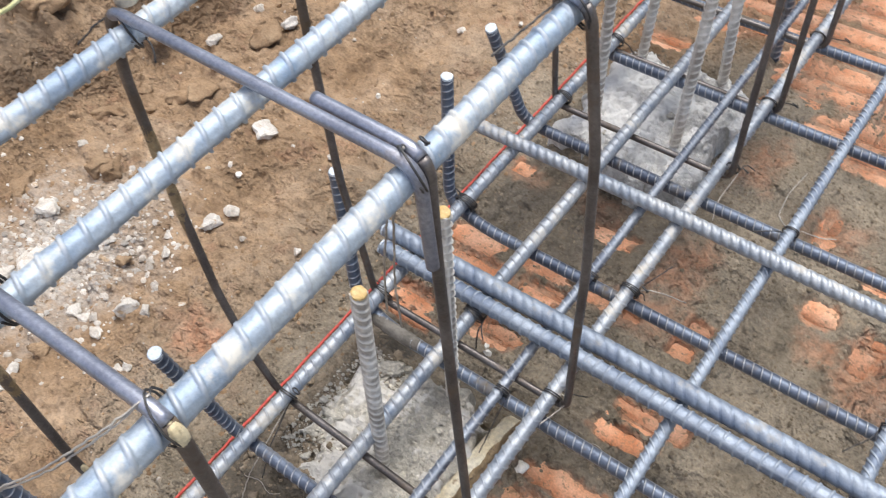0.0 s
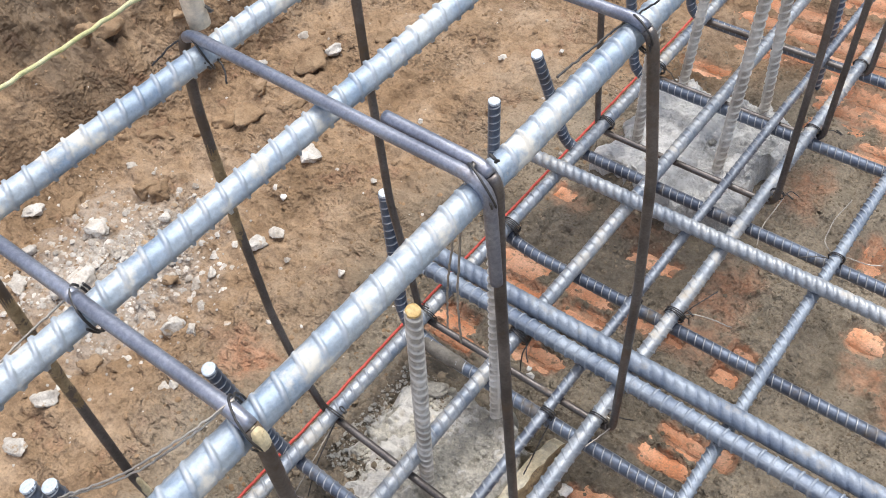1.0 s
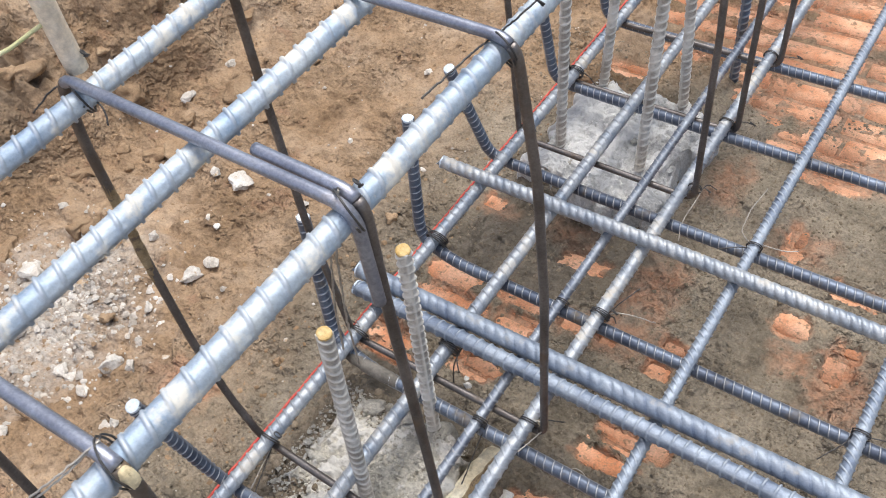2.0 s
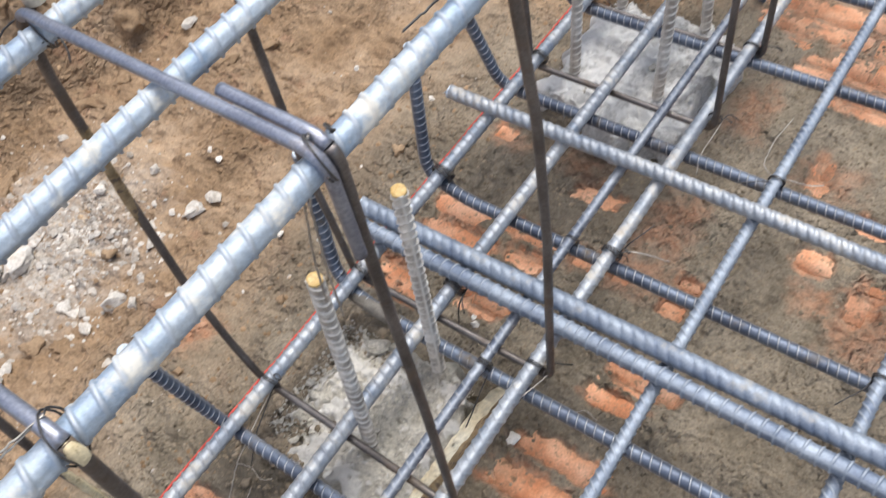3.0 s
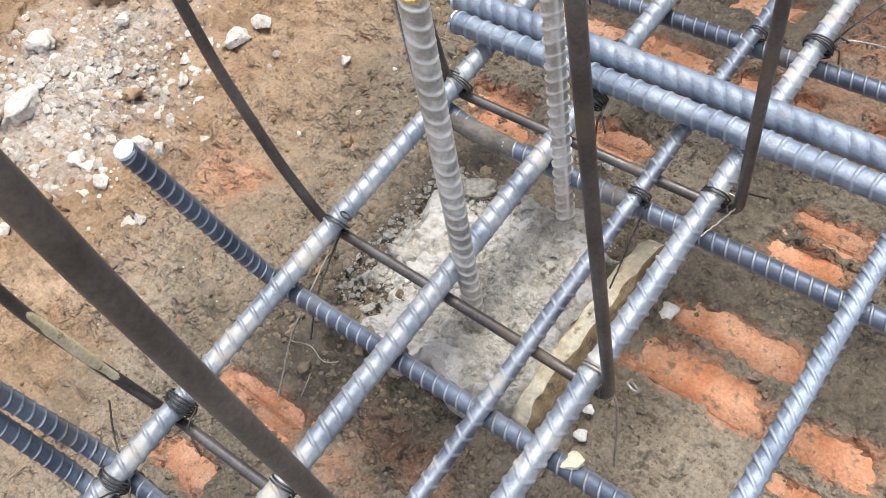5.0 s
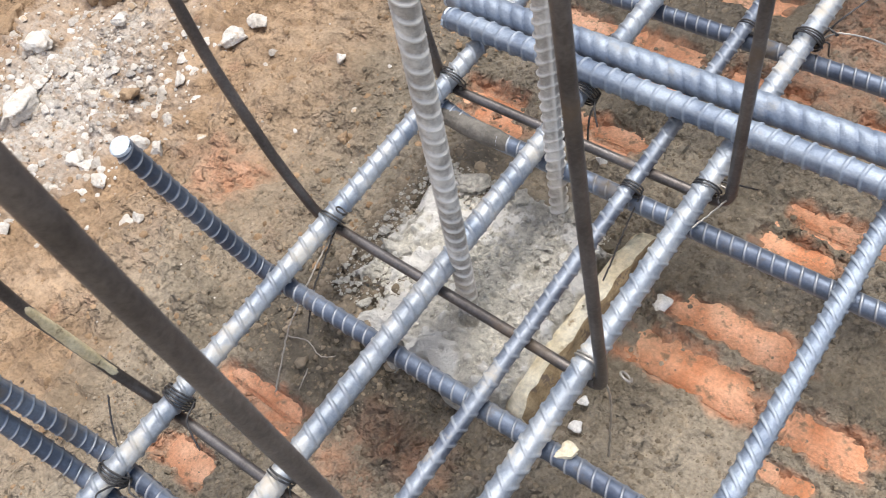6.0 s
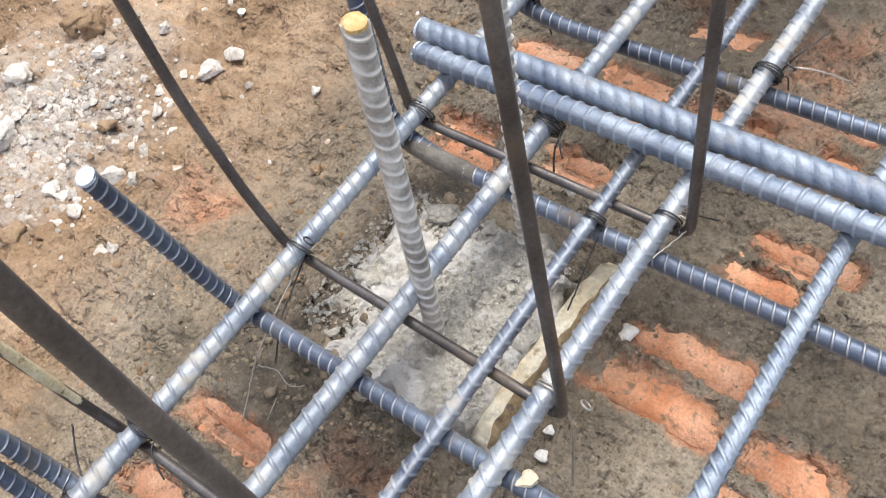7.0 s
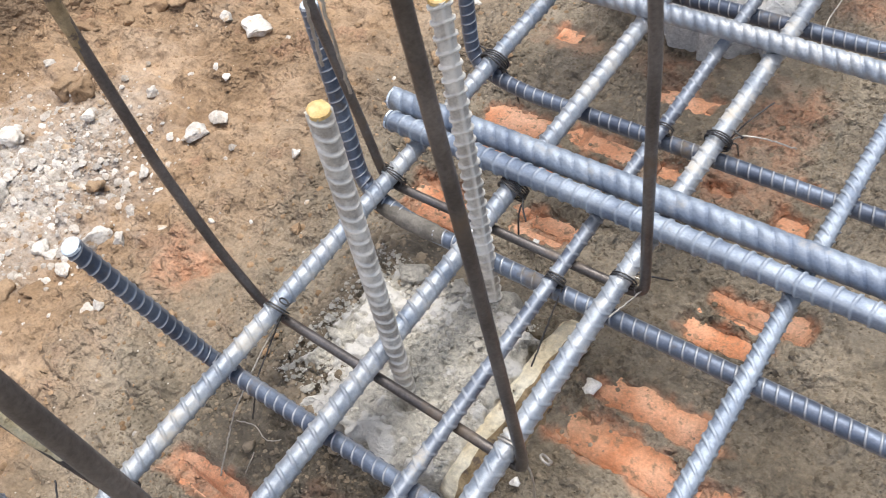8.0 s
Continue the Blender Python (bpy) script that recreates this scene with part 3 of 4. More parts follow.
PLAIN = "dark smooth steel stirrup bent round the cage bars"
near_hoop = stirrup([(-0.408, 0.366, ZS), (-0.430, 0.354, 0.70), (-0.434, 0.346, 0.43), (-0.424, 0.354, 0.27), (-0.412, 0.360, ZB)], [(0.0205, 0.378, ZS), (0.018, 0.374, 0.85), (0.016, 0.372, 0.5), (0.0215, 0.37, ZB)], "dark smooth steel stirrup with one mud-crusted side leg")
hooked_hoop = stirrup([(-0.402, 0.668, ZS), (-0.434, 0.668, 0.92), (-0.456, 0.668, 0.70), (-0.468, 0.668, 0.45), (-0.450, 0.668, 0.29), (-0.418, 0.668, ZB)], [(0.015, 0.6815, ZS), (0.010, 0.680, 0.87), (0.009, 0.676, 0.5), (0.0215, 0.659, 0.225), (0.0215, 0.656, ZB - 0.004)],
        "dark smooth steel stirrup, its hooked ends overlapping at one corner",
        [(-0.118, 0.6825, ZS + 0.001), (0.017, 0.666, ZS), (0.019, 0.664, 0.895)])
stirrup([(-0.405, 0.933, ZS), (-0.418, 0.933, 0.80), (-0.428, 0.933, 0.50), (-0.412, 0.933, 0.3), (-0.406, 0.933, ZB)], [(0.024, 0.936, ZS), (0.043, 0.934, 0.83), (0.044, 0.933, 0.6), (0.034, 0.933, 0.35), (0.028, 0.933, ZB)], PLAIN)
for y in (1.570, 1.797, 2.052):
    stirrup([(-0.405, y, ZS), (-0.410, y, 0.6), (-0.404, y, ZB)], [(0.022, y, ZS), (0.03, y, 0.6), (0.024, y, ZB)], PLAIN)

# cement and mud dried onto the legs, and a painted highlight on one bend


def smear(parent, pts, r, label, off, mat):
    """A thin uneven coat along one side of a leg: thick in the middle, running out to both ends."""
    P, d = resample(pts, 0.003)
    u = np.linspace(0, 1, len(P))
    P = P + np.array(off)[None] * (0.4 + 0.6 * np.sin(np.pi * u) ** 0.5)[:, None]
    T, N, B = frames_of(P)
    th = np.linspace(0, 2 * np.pi, 12, endpoint=False)
    rr = r * np.clip(np.sin(np.pi * u), 0, 1)[:, None] ** 0.35 * (1 + 0.05 * vnoise(d[:, None] * 25, np.cos(th)[None] + 0 * d[:, None], 1.0, 1) + 0.09 * vnoise(d[:, None] * 70, np.sin(th)[None] * 1.3 + 0 * d[:, None], 1.0, 2)) + 0.0003
    V = P[:, None] + rr[:, :, None] * (np.cos(th)[None, :, None] * N[:, None] + np.sin(th)[None, :, None] * B[:, None])
    faces = tube_faces(len(P), 12) + [tuple(range(12))[::-1], tuple(range((len(P) - 1) * 12, len(P) * 12))]
    child("dried_smear", as_mesh("dried_smear", V.reshape(-1, 3), faces, mat), parent, label)


smear(near_hoop, [(-0.434, 0.346, 0.47), (-0.431, 0.348, 0.40), (-0.4275, 0.351, 0.33), (-0.422, 0.355, 0.25), (-0.417, 0.3575, 0.215)], 0.0063, "dried yellowish cement smear", (0.0010, 0.0002, 0.0007), M_SMEAR)
# pale coat imitating the metal's highlight on the polished bend
smear(near_hoop, [(0.0150, 0.3780, 1.0290), (0.0185, 0.3780, 1.0220), (0.0203, 0.3780, 1.0120), (0.0199, 0.3775, 0.997)], 0.0064, "painted pale highlight on the polished bend", (0.0006, -0.0004, 0.0004), M_SMEAR)
smear(hooked_hoop, [(-0.4345, 0.668, 0.92), (-0.446, 0.668, 0.80), (-0.457, 0.668, 0.69), (-0.4665, 0.668, 0.53)], 0.0074, "dried brown mud crust", (0.0004, -0.0002, 0.0003), M_CRUST)
smear(near_hoop, [(-0.4135, 0.363, 0.95), (-0.4225, 0.358, 0.81), (-0.430, 0.354, 0.70), (-0.4325, 0.350, 0.55)], 0.0074, "dried brown mud crust", (0.0004, -0.0002, 0.0003), M_CRUST)
smear(coated_bar, [(-0.415, 0.895, ZV), (-0.33, 0.890, ZV), (-0.232, 0.890, ZV)], 0.0135, "coat of grey dried cement mud", (0, 0, 0.0006), M_COAT)

# ---- concrete pads ----


def blocky(name, x0, x1, y0, y1, z, mat, n=110, rough=0.006, skew=0.0, flare=0.02, holes=(), crust=0.0):
    """A cast block: a lumpy, flaking top with holes in it, on worn, slightly flaring sides sunk into the ground."""
    bm = bmesh.new()
    us = np.linspace(0, 1, n)
    U, W = np.meshgrid(us, us, indexing="ij")
    gx, gy = x0 + (x1 - x0) * U, y0 + (y1 - y0) * W
    e = np.minimum(np.minimum(U, 1 - U), np.minimum(W, 1 - W))
    h = z + rough * (vnoise(gx, gy, 14, 1) + 0.55 * vnoise(gx, gy, 46, 2) + 0.42 * vnoise(gx, gy, 105, 3) + 0.22 * vnoise(gx, gy, 210, 0))
    flake = np.clip((vnoise(gx, gy, 21, 0) + 0.5 * vnoise(gx, gy, 60, 1) + 0.3 * vnoise(gx, gy, 140, 2) + crust - 0.9 * U) / 0.16, 0, 1)
    h += 0.0055 * flake - 0.012 * np.clip((vnoise(gx, gy, 36, 3) + 0.4 * vnoise(gx, gy, 90, 0) - 0.55) / 0.2, 0, 1)
    for hx, hy, hr, deep in holes:
        h -= deep * np.clip(1.3 - (np.hypot(gx - hx, gy - hy) / hr + 0.35 * vnoise(gx, gy, 45, 2)), 0, 1)
    h -= 0.018 * np.clip(1 - e / 0.07, 0, 1) ** 2 * (0.5 + np.abs(vnoise(gx, gy, 22, 0)))
    w = 0.026 * np.clip(1 - e / 0.12, 0, 1)
    px = gx + w * (vnoise(gx, gy, 18, 2) + 0.5 * vnoise(gx, gy, 50, 1)) + skew * W
    py = gy + w * (vnoise(gx, gy, 18, 3) + 0.5 * vnoise(gx, gy, 50, 0))
    layer = bm.verts.layers.float.new("crest")
    rows = []
    for i in range(n):
        row = []
        for j in range(n):
            v = bm.verts.new((px[i, j], py[i, j], h[i, j]))
            v[layer] = float(flake[i, j]) * 0.75
            row.append(v)
        rows.append(row)
    for i in range(n - 1):
        for j in range(n - 1):
            bm.faces.new((rows[i][j], rows[i + 1][j], rows[i + 1][j + 1], rows[i][j + 1]))
    rim = [rows[i][0] for i in range(n)] + [rows[-1][j] for j in range(1, n)] + [rows[i][-1] for i in range(n - 2, -1, -1)] + [rows[0][j] for j in range(n - 2, 0, -1)]
    cx, cy = (x0 + x1) / 2, (y0 + y1) / 2
    for lvl in (0.06, 0.02, -0.04):
        low = []
        for p in rim:
            a = np.array([p.co.x]), np.array([p.co.y + lvl * 3])
            d = flare * 0.5 + 0.008 * float(vnoise(*a, 25, 1)[0])
            v = Vector((p.co.x - cx, p.co.y - cy)).normalized() * d
            low.append(bm.verts.new((p.co.x + v.x, p.co.y + v.y, min(lvl * z / 0.1, p.co.z - 0.005))))
        for i in range(len(rim)):
            k = (i + 1) % len(rim)
            bm.faces.new((rim[k], rim[i], low[i], low[k]))
        rim = low
    bmesh.ops.recalc_face_normals(bm, faces=bm.faces)
    me = bpy.data.meshes.new(name)
    bm.to_mesh(me)
    bm.free()
    me.materials.append(mat)
    me.shade_smooth()
    return me


near_pad = thing("concrete_pad", None, "rough pale grey concrete pad with a crumbling yellow mortar edge", "pad", "concrete pads")
child("slab", blocky("slab", -0.388, -0.092, 0.605, 0.880, 0.098, M_CONC, n=120, rough=0.009, skew=0.012, flare=0.004, holes=((-0.385, 0.872, 0.034, 0.07), (-0.352, 0.628, 0.026, 0.05), (-0.196, 0.672, 0.012, 0.02)), crust=0.30), near_pad)
far_pad = thing("concrete_pad", None, "rough whitish concrete pad with four dowels standing in it", "pad", "concrete pads")
child("slab", blocky("slab", -0.395, -0.065, 1.556, 1.925, 0.100, M_FRESH, n=100, rough=0.011, flare=0.004, holes=((-0.38, 1.90, 0.03, 0.04),), crust=0.75), far_pad)


def mortar_edge():
    bm = bmesh.new()
    prof = [(-0.094, -0.03), (-0.094, 0.086), (-0.088, 0.096), (-0.080, 0.100), (-0.069, 0.097), (-0.063, 0.082), (-0.060, 0.050), (-0.057, 0.018), (-0.055, -0.03)]
    rings = []
    for k in range(82):
        y = 0.605 + 0.305 * k / 81
        ring = []
        for i, (x, z) in enumerate(prof):
            a = np.array([y + i * 0.31]), np.array([z * 3 + i])
            q = float(vnoise(*a, 22, 1)[0]) + 0.6 * float(vnoise(*a, 70, 2)[0])
            end = 0.02 * max(0, 1 - min(k, 81 - k) / 5)
            ring.append(bm.verts.new((x + 0.009 * q + 0.010 * k / 81, y, z + (0.006 * q - end) * (z > 0))))
        rings.append(ring)
    for a, b in zip(rings, rings[1:]):
        for i in range(len(prof) - 1):
            bm.faces.new((a[i], a[i + 1], b[i + 1], b[i])).material_index = int(i >= 4)
    bm.faces.new(rings[0])
    bm.faces.new(rings[-1][::-1])
    bmesh.ops.recalc_face_normals(bm, faces=bm.faces)
    me = bpy.data.meshes.new("mortar_edge")
    bm.to_mesh(me)
    bm.free()
    me.materials.append(M_BOARD)
    me.materials.append(M_CRUST)
    me.shade_smooth()
    return me


child("mortar_edge", mortar_edge(), near_pad, "crumbling pale yellow mortar strip")

# ---- tie wires and strings ----


def ring(c, axis, r, turns, rise=0.004, tilt=0.25):
    """Points of a wire wound round a bar."""
    c, ax = np.array(c, float), np.array(axis, float)
    ax /= np.linalg.norm(ax)
    a = np.cross(ax, (0.13, 0.27, 0.95))
    a /= np.linalg.norm(a)
    b = np.cross(ax, a)
    out = []
    for k in range(int(turns * 16) + 1):
        t = 2 * math.pi * k / 16
        w = r * (1 + random.uniform(-0.03, 0.05))
        out.append(c + w * (math.cos(t) * a + math.sin(t) * b) + ax * (rise * k / 16 + tilt * r * math.sin(t)))
    return out


def tie(c, axis, r, tails, turns=2.3, mat=None, wire=0.00125, curl=None):
    ob = thing("tie_wire", None, "thin annealed wire twisted round crossing bars", "wire", "tie wires")
    mat = mat or M_WIRE
    pts = ring(c, axis, r, turns)
    child("winding", tube("winding", pts, wire, mat, 6, 0.003), ob)
    if turns > 2.7:
        child("winding", tube("winding", ring(np.array(c) + np.array(axis) * 0.004, np.array(axis) + np.array((0.3, -0.2, 0.2)), r * 1.06, 1.2), wire, mat, 6, 0.003), ob)
    for t in tails:
        path = [pts[-1]] + [np.array(p, float) for p in t]
        child("tail", tube("tail", rounded(path, 0.02, 5), wire * 0.95, M_WIREPALE if mat is M_WIREPALE or len(t) > 2 else mat, 6, 0.004, wobble=0.0003), ob)
    if curl:
        child("eye", tube("eye", ring(curl, (0.4, 0.8, 0.4), 0.0072 if c[2] < 0.5 else 0.0045, 1.2, 0.002), wire, mat, 6, 0.002), ob)
    return ob


Y, X = (0, 1, 0), (1, 0, 0)
R1, R2 = 0.0165, 0.0185
tie((-0.385, 0.662, 0.205), Y, R1, [[(-0.366, 0.60, 0.19), (-0.366, 0.528, 0.15), (-0.350, 0.458, 0.10)], [(-0.36, 0.58, 0.17), (-0.356, 0.54, 0.12)]], curl=(-0.366, 0.672, 0.228))
tie((0.0, 0.664, 0.205), Y, R1, [[(0.030, 0.66, 0.17), (0.036, 0.645, 0.11), (0.040, 0.628, 0.05)]], turns=1.8, mat=M_WIREPALE, wire=0.0016, curl=(0.039, 0.676, 0.19))
tie((0.0, 0.926, 0.205), Y, R1, [[(0.03, 0.955, 0.20), (0.045, 0.978, 0.172)], [(0.03, 0.945, 0.20), (0.022, 0.90, 0.208), (0.013, 0.869, 0.21)]], turns=2.6)
tie((0.0, 1.190, 0.207), Y, R2, [[(0.024, 1.205, 0.205), (0.023, 1.218, 0.165)], [(0.03, 1.20, 0.228), (0.06, 1.215, 0.22), (0.097, 1.232, 0.20)], [(0.03, 1.22, 0.236), (0.048, 1.263, 0.24)]], turns=3.2, curl=(0.026, 1.20, 0.226))
tie((-0.385, 0.928, 0.205), Y, R2, [[(-0.41, 0.95, 0.20), (-0.45, 0.955, 0.19)]], turns=2.8)
tie((-0.385, 1.196, 0.205), Y, R2 + 0.003, [[(-0.355, 1.20, 0.18), (-0.35, 1.205, 0.13)], [(-0.42, 1.215, 0.22), (-0.445, 1.22, 0.20)]], turns=4.2, wire=0.0015)
tie((-0.385, 0.370, 0.205), Y, R2, [[(-0.36, 0.36, 0.20), (-0.33, 0.345, 0.18)]], turns=4.0)
tie((-0.385, 0.262, 0.203), Y, R2, [[(-0.355, 0.262, 0.20), (-0.30, 0.272, 0.17)], [(-0.41, 0.30, 0.22), (-0.43, 0.33, 0.25)], [(-0.37, 0.24, 0.23), (-0.34, 0.235, 0.24)]], turns=3.0)
tie((-0.211, 0.372, 0.205), Y, R1, [[(-0.19, 0.36, 0.19), (-0.18, 0.34, 0.18)]])
tie((-0.079, 0.885, 0.200), Y, 0.013, [[(-0.07, 0.87, 0.17), (-0.068, 0.80, 0.12)]], turns=3.0)
tie((-0.079, 1.186, 0.200), Y, 0.013, [], turns=2.0)
tie((-0.211, 0.985, 0.206), Y, R2 + 0.002, [[(-0.19, 0.97, 0.19), (-0.185, 0.955, 0.15)], [(-0.185, 0.975, 0.21), (-0.17, 0.96, 0.19)]], turns=4.0, wire=0.0015)
tie((0.185, 1.484, 0.203), Y, 0.015, [[(0.20, 1.495, 0.21), (0.238, 1.506, 0.20), (0.262, 1.52, 0.20)], [(0.16, 1.47, 0.21), (0.124, 1.452, 0.20)], [(0.15, 1.50, 0.215), (0.141, 1.581, 0.20), (0.148, 1.66, 0.19)]], turns=2.2)
tie((0.486, 1.186, 0.203), Y, 0.015, [[(0.47, 1.17, 0.19), (0.44, 1.13, 0.17)], [(0.50, 1.18, 0.22), (0.55, 1.20, 0.21)]], turns=2.4)
tie((0.022, 1.57, 0.212), Y, 0.014, [[(0.035, 1.55, 0.20), (0.03, 1.50, 0.19), (0.04, 1.46, 0.17)], [(0.04, 1.60, 0.21), (0.06, 1.60, 0.20)]], turns=2.0, curl=(0.045, 1.585, 0.205))
tie((0.0, 1.79, 0.205), Y, R1, [[(0.03, 1.81, 0.21), (0.05, 1.82, 0.20)]], curl=(0.05, 1.815, 0.205))
tie((0.0, 2.05, 0.205), Y, R1, [[(0.03, 2.06, 0.21), (0.06, 2.08, 0.20)]], curl=(0.06, 2.075, 0.205))
tie((-0.385, 1.57, 0.205), Y, R2, [], turns=3.0)
tie((-0.385, 1.80, 0.205), Y, R2, [[(-0.36, 1.83, 0.18), (-0.35, 1.84, 0.15)]], turns=3.0)
# top corners
tie((0.004, 0.668, 1.020), (0.45, 0.85, 0), 0.0225, [[(-0.012, 0.655, 1.00), (-0.03, 0.645, 0.88), (-0.035, 0.64, 0.80)], [(-0.008, 0.653, 0.98), (-0.022, 0.648, 0.86), (-0.02, 0.642, 0.78)]], turns=1.7, wire=0.0013, curl=(0.006, 0.688, 1.040))
tie((0.002, 0.378, 1.018), (0.45, 0.85, 0), 0.0235, [[(-0.012, 0.350, 1.032), (-0.040, 0.300, 1.010), (-0.085, 0.255, 0.990), (-0.16, 0.19, 0.97)], [(-0.013, 0.348, 1.036), (-0.043, 0.299, 1.013), (-0.084, 0.256, 0.993)]], turns=1.7, wire=0.0010)
tie((-0.385, 0.668, 1.012), (0.4, 0.9, 0), 0.0235, [[(-0.355, 0.675, 1.0), (-0.345, 0.665, 0.985)], [(-0.41, 0.655, 1.02), (-0.425, 0.63, 1.0)]], turns=1.6, wire=0.0013, curl=(-0.39, 0.70, 1.045))
tie((-0.193, 0.373, 1.016), (0.5, 0.85, 0), 0.0225, [[(-0.215, 0.350, 1.015), (-0.222, 0.32, 1.005), (-0.225, 0.28, 0.995)]], turns=1.6, wire=0.0013)
tie((0.006, 0.935, 1.016), (0.4, 0.9, 0), 0.0225, [[(-0.004, 0.905, 1.035), (-0.012, 0.816, 1.034)], [(0.02, 0.96, 1.05), (0.03, 0.985, 1.06)]], turns=1.5, wire=0.0013, curl=(0.028, 0.98, 1.052))

thing("red_string", tube("red_string", [(-0.452, -1.0, 0.128), (-0.452, 0.9, 0.128), (-0.450, 3.2, 0.130)], 0.0030, M_RED, 8, 0.02, wobble=0.0004), "taut red marking string beside the bottom bars", "string")
stake = thing("wooden_stake", tube("wooden_stake", [(-0.399, 0.690, 1.028), (-0.402, 0.694, 1.2), (-0.405, 0.70, 1.62)], 0.0125, M_STAKE, 14, 0.02, wobble=0.0006), "pale round wooden stake tied upright to a top bar", "stake")
thing("marking_string", tube("marking_string", [(-0.404, 0.685, 1.092), (-0.41, 0.2, 1.090), (-0.43, -1.4, 1.10)], 0.0024, M_LIME, 8, 0.012, wobble=0.0005), "yellow-green marking string tied to the wooden stake", "string")

# ---- stones, clods, chips ----


def pebble_mesh(name, mat, seed, flat=0.7, sub=3, jag=0.20, soft=False):
    rnd = random.Random(seed)
    bm = bmesh.new()
    bmesh.ops.create_icosphere(bm, subdivisions=sub, radius=1.0)
    off = Vector((rnd.uniform(-9, 9), rnd.uniform(-9, 9), rnd.uniform(-9, 9)))
    cuts = [(Vector((rnd.gauss(0, 1), rnd.gauss(0, 1), rnd.gauss(0, 1))).normalized(), rnd.uniform(0.42, 0.78)) for _ in range(11)]
    for v in bm.verts:
        p = v.co.copy()
        for nrm, d in cuts:
            k = p.dot(nrm) - d
            if k > 0:
                p -= nrm * k * 0.97
        p *= 1 + jag * noise.noise(v.co * 1.4 + off) + jag * 0.4 * noise.noise(v.co * 4.5 + off)
        p.z *= flat
        v.co = p
    me = bpy.data.meshes.new(name)
    bm.to_mesh(me)
    bm.free()
    me.materials.append(mat)
    if soft:
        me.shade_smooth()
    return me


PEBBLES = [pebble_mesh("pebble", M_PEBBLE, 80 + k, 0.75, 3, 0.25, True) for k in range(3)]
STONES = [pebble_mesh("stone", M_STONE, k, 0.55 + 0.07 * k, 4, 0.32, True) for k in range(5)]
CLODS = [pebble_mesh("earth_clod", M_CLOD, 20 + k, 0.55, 3, 0.55, True) for k in range(3)]
MUDS = [pebble_mesh("mud_clod", M_CRUMB, 60 + k, 0.65, 2, 0.5, True) for k in range(3)]
COLLARS = [pebble_mesh("cement_collar", M_FRESH, 90 + k, 0.5, 4, 0.5, True) for k in range(3)]
for k, (x, y) in enumerate(((-0.346, 1.652), (-0.358, 1.891), (-0.147, 1.664), (-0.146, 1.908))):
    collar = child("cement_collar", COLLARS[k % 3], far_pad, "lump of cement round a dowel's foot")
    collar.matrix_world = pose(x, y, 0.098, 0, 0, 70 * k) @ Matrix.Diagonal((0.026, 0.022, 0.03, 1))
CHIPS = [pebble_mesh("concrete_chip", M_CONC, 40 + k, 0.5) for k in range(3)]


def scatter(name, meshes, x, y, size, label, category, group, z=None, stretch=1.0):
    ob = thing(name, random.choice(meshes), label, category, group)
    base = level(x, y) if z is None else z
    ob.matrix_world = pose(x, y, base + 0.10 * size, random.uniform(-14, 14), random.uniform(-14, 14), random.uniform(0, 360)) @ Matrix.Diagonal((size * 0.5 * stretch, size * 0.5 / stretch, size * 0.5, 1))


for x, y, d in ((-1.43, 1.42, 0.055), (-1.045, 1.225, 0.078), (-1.31, 0.75, 0.075), (-1.115, 1.212, 0.036), (-0.936, 0.94, 0.055), (-0.92, 0.99, 0.045), (-0.838, 1.246, 0.022), (-0.928, 0.661, 0.05),
                (-1.40, 0.93, 0.03), (-0.85, 1.805, 0.026), (-1.27, 1.57, 0.05), (-1.41, 1.58, 0.035), (-1.045, 0.60, 0.045), (-0.99, 1.08, 0.024), (-0.975, 0.82, 0.03), (-1.21, 0.612, 0.095), (-1.196, 0.867, 0.036),
                (-0.817, 0.566, 0.025), (-1.006, 0.597, 0.04), (-0.886, 0.683, 0.034), (-0.94, 0.584, 0.038), (-0.976, 0.272, 0.06), (-1.008, 0.38, 0.06), (-1.01, 0.42, 0.04), (-1.337, 0.521, 0.06), (-1.225, 0.565, 0.05), (-1.508, 0.69, 0.06),
                (-0.83, 0.55, 0.034), (-1.28, 0.48, 0.05), (-1.40, 0.60, 0.045), (-0.70, 0.98, 0.022), (-0.76, 0.80, 0.018), (-1.12, 0.98, 0.03), (-0.66, 1.5, 0.02), (-0.9, 1.5, 0.018), (-0.72, 1.9, 0.02)):
    scatter("stone", STONES, x, y, d, "chalky white broken stone lying on brown earth", "stone", "white stones", stretch=random.uniform(0.85, 1.25))
for x, y, d in ((-0.022, 0.862, 0.038), (-0.030, 0.678, 0.018), (-0.024, 0.650, 0.024), (-0.21, 1.02, 0.022), (-0.225, 1.035, 0.016)):
    scatter("pebble", PEBBLES, x, y, d, "small white pebble on wet mud", "stone", "white pebbles")
for x, y, d in ((-1.285, 0.91, 0.085), (-1.22, 1.34, 0.07), (-1.36, 1.2, 0.09), (-1.15, 1.45, 0.05), (-0.62, 1.32, 0.035), (-0.68, 0.62, 0.03), (-0.6, 0.86, 0.028), (-1.05, 0.75, 0.04), (-1.33, 1.33, 0.06), (-1.45, 1.05, 0.1), (-1.2, 1.7, 0.06), (-0.95, 0.52, 0.05), (-1.0, 0.5, 0.06)) + tuple((random.uniform(-1.95, -1.3), random.uniform(0.6, 2.1), random.uniform(0.03, 0.11)) for _ in range(34)):
    scatter("earth_clod", CLODS, x, y, d, "lump of warm brown earth", "clod", "earth clods")
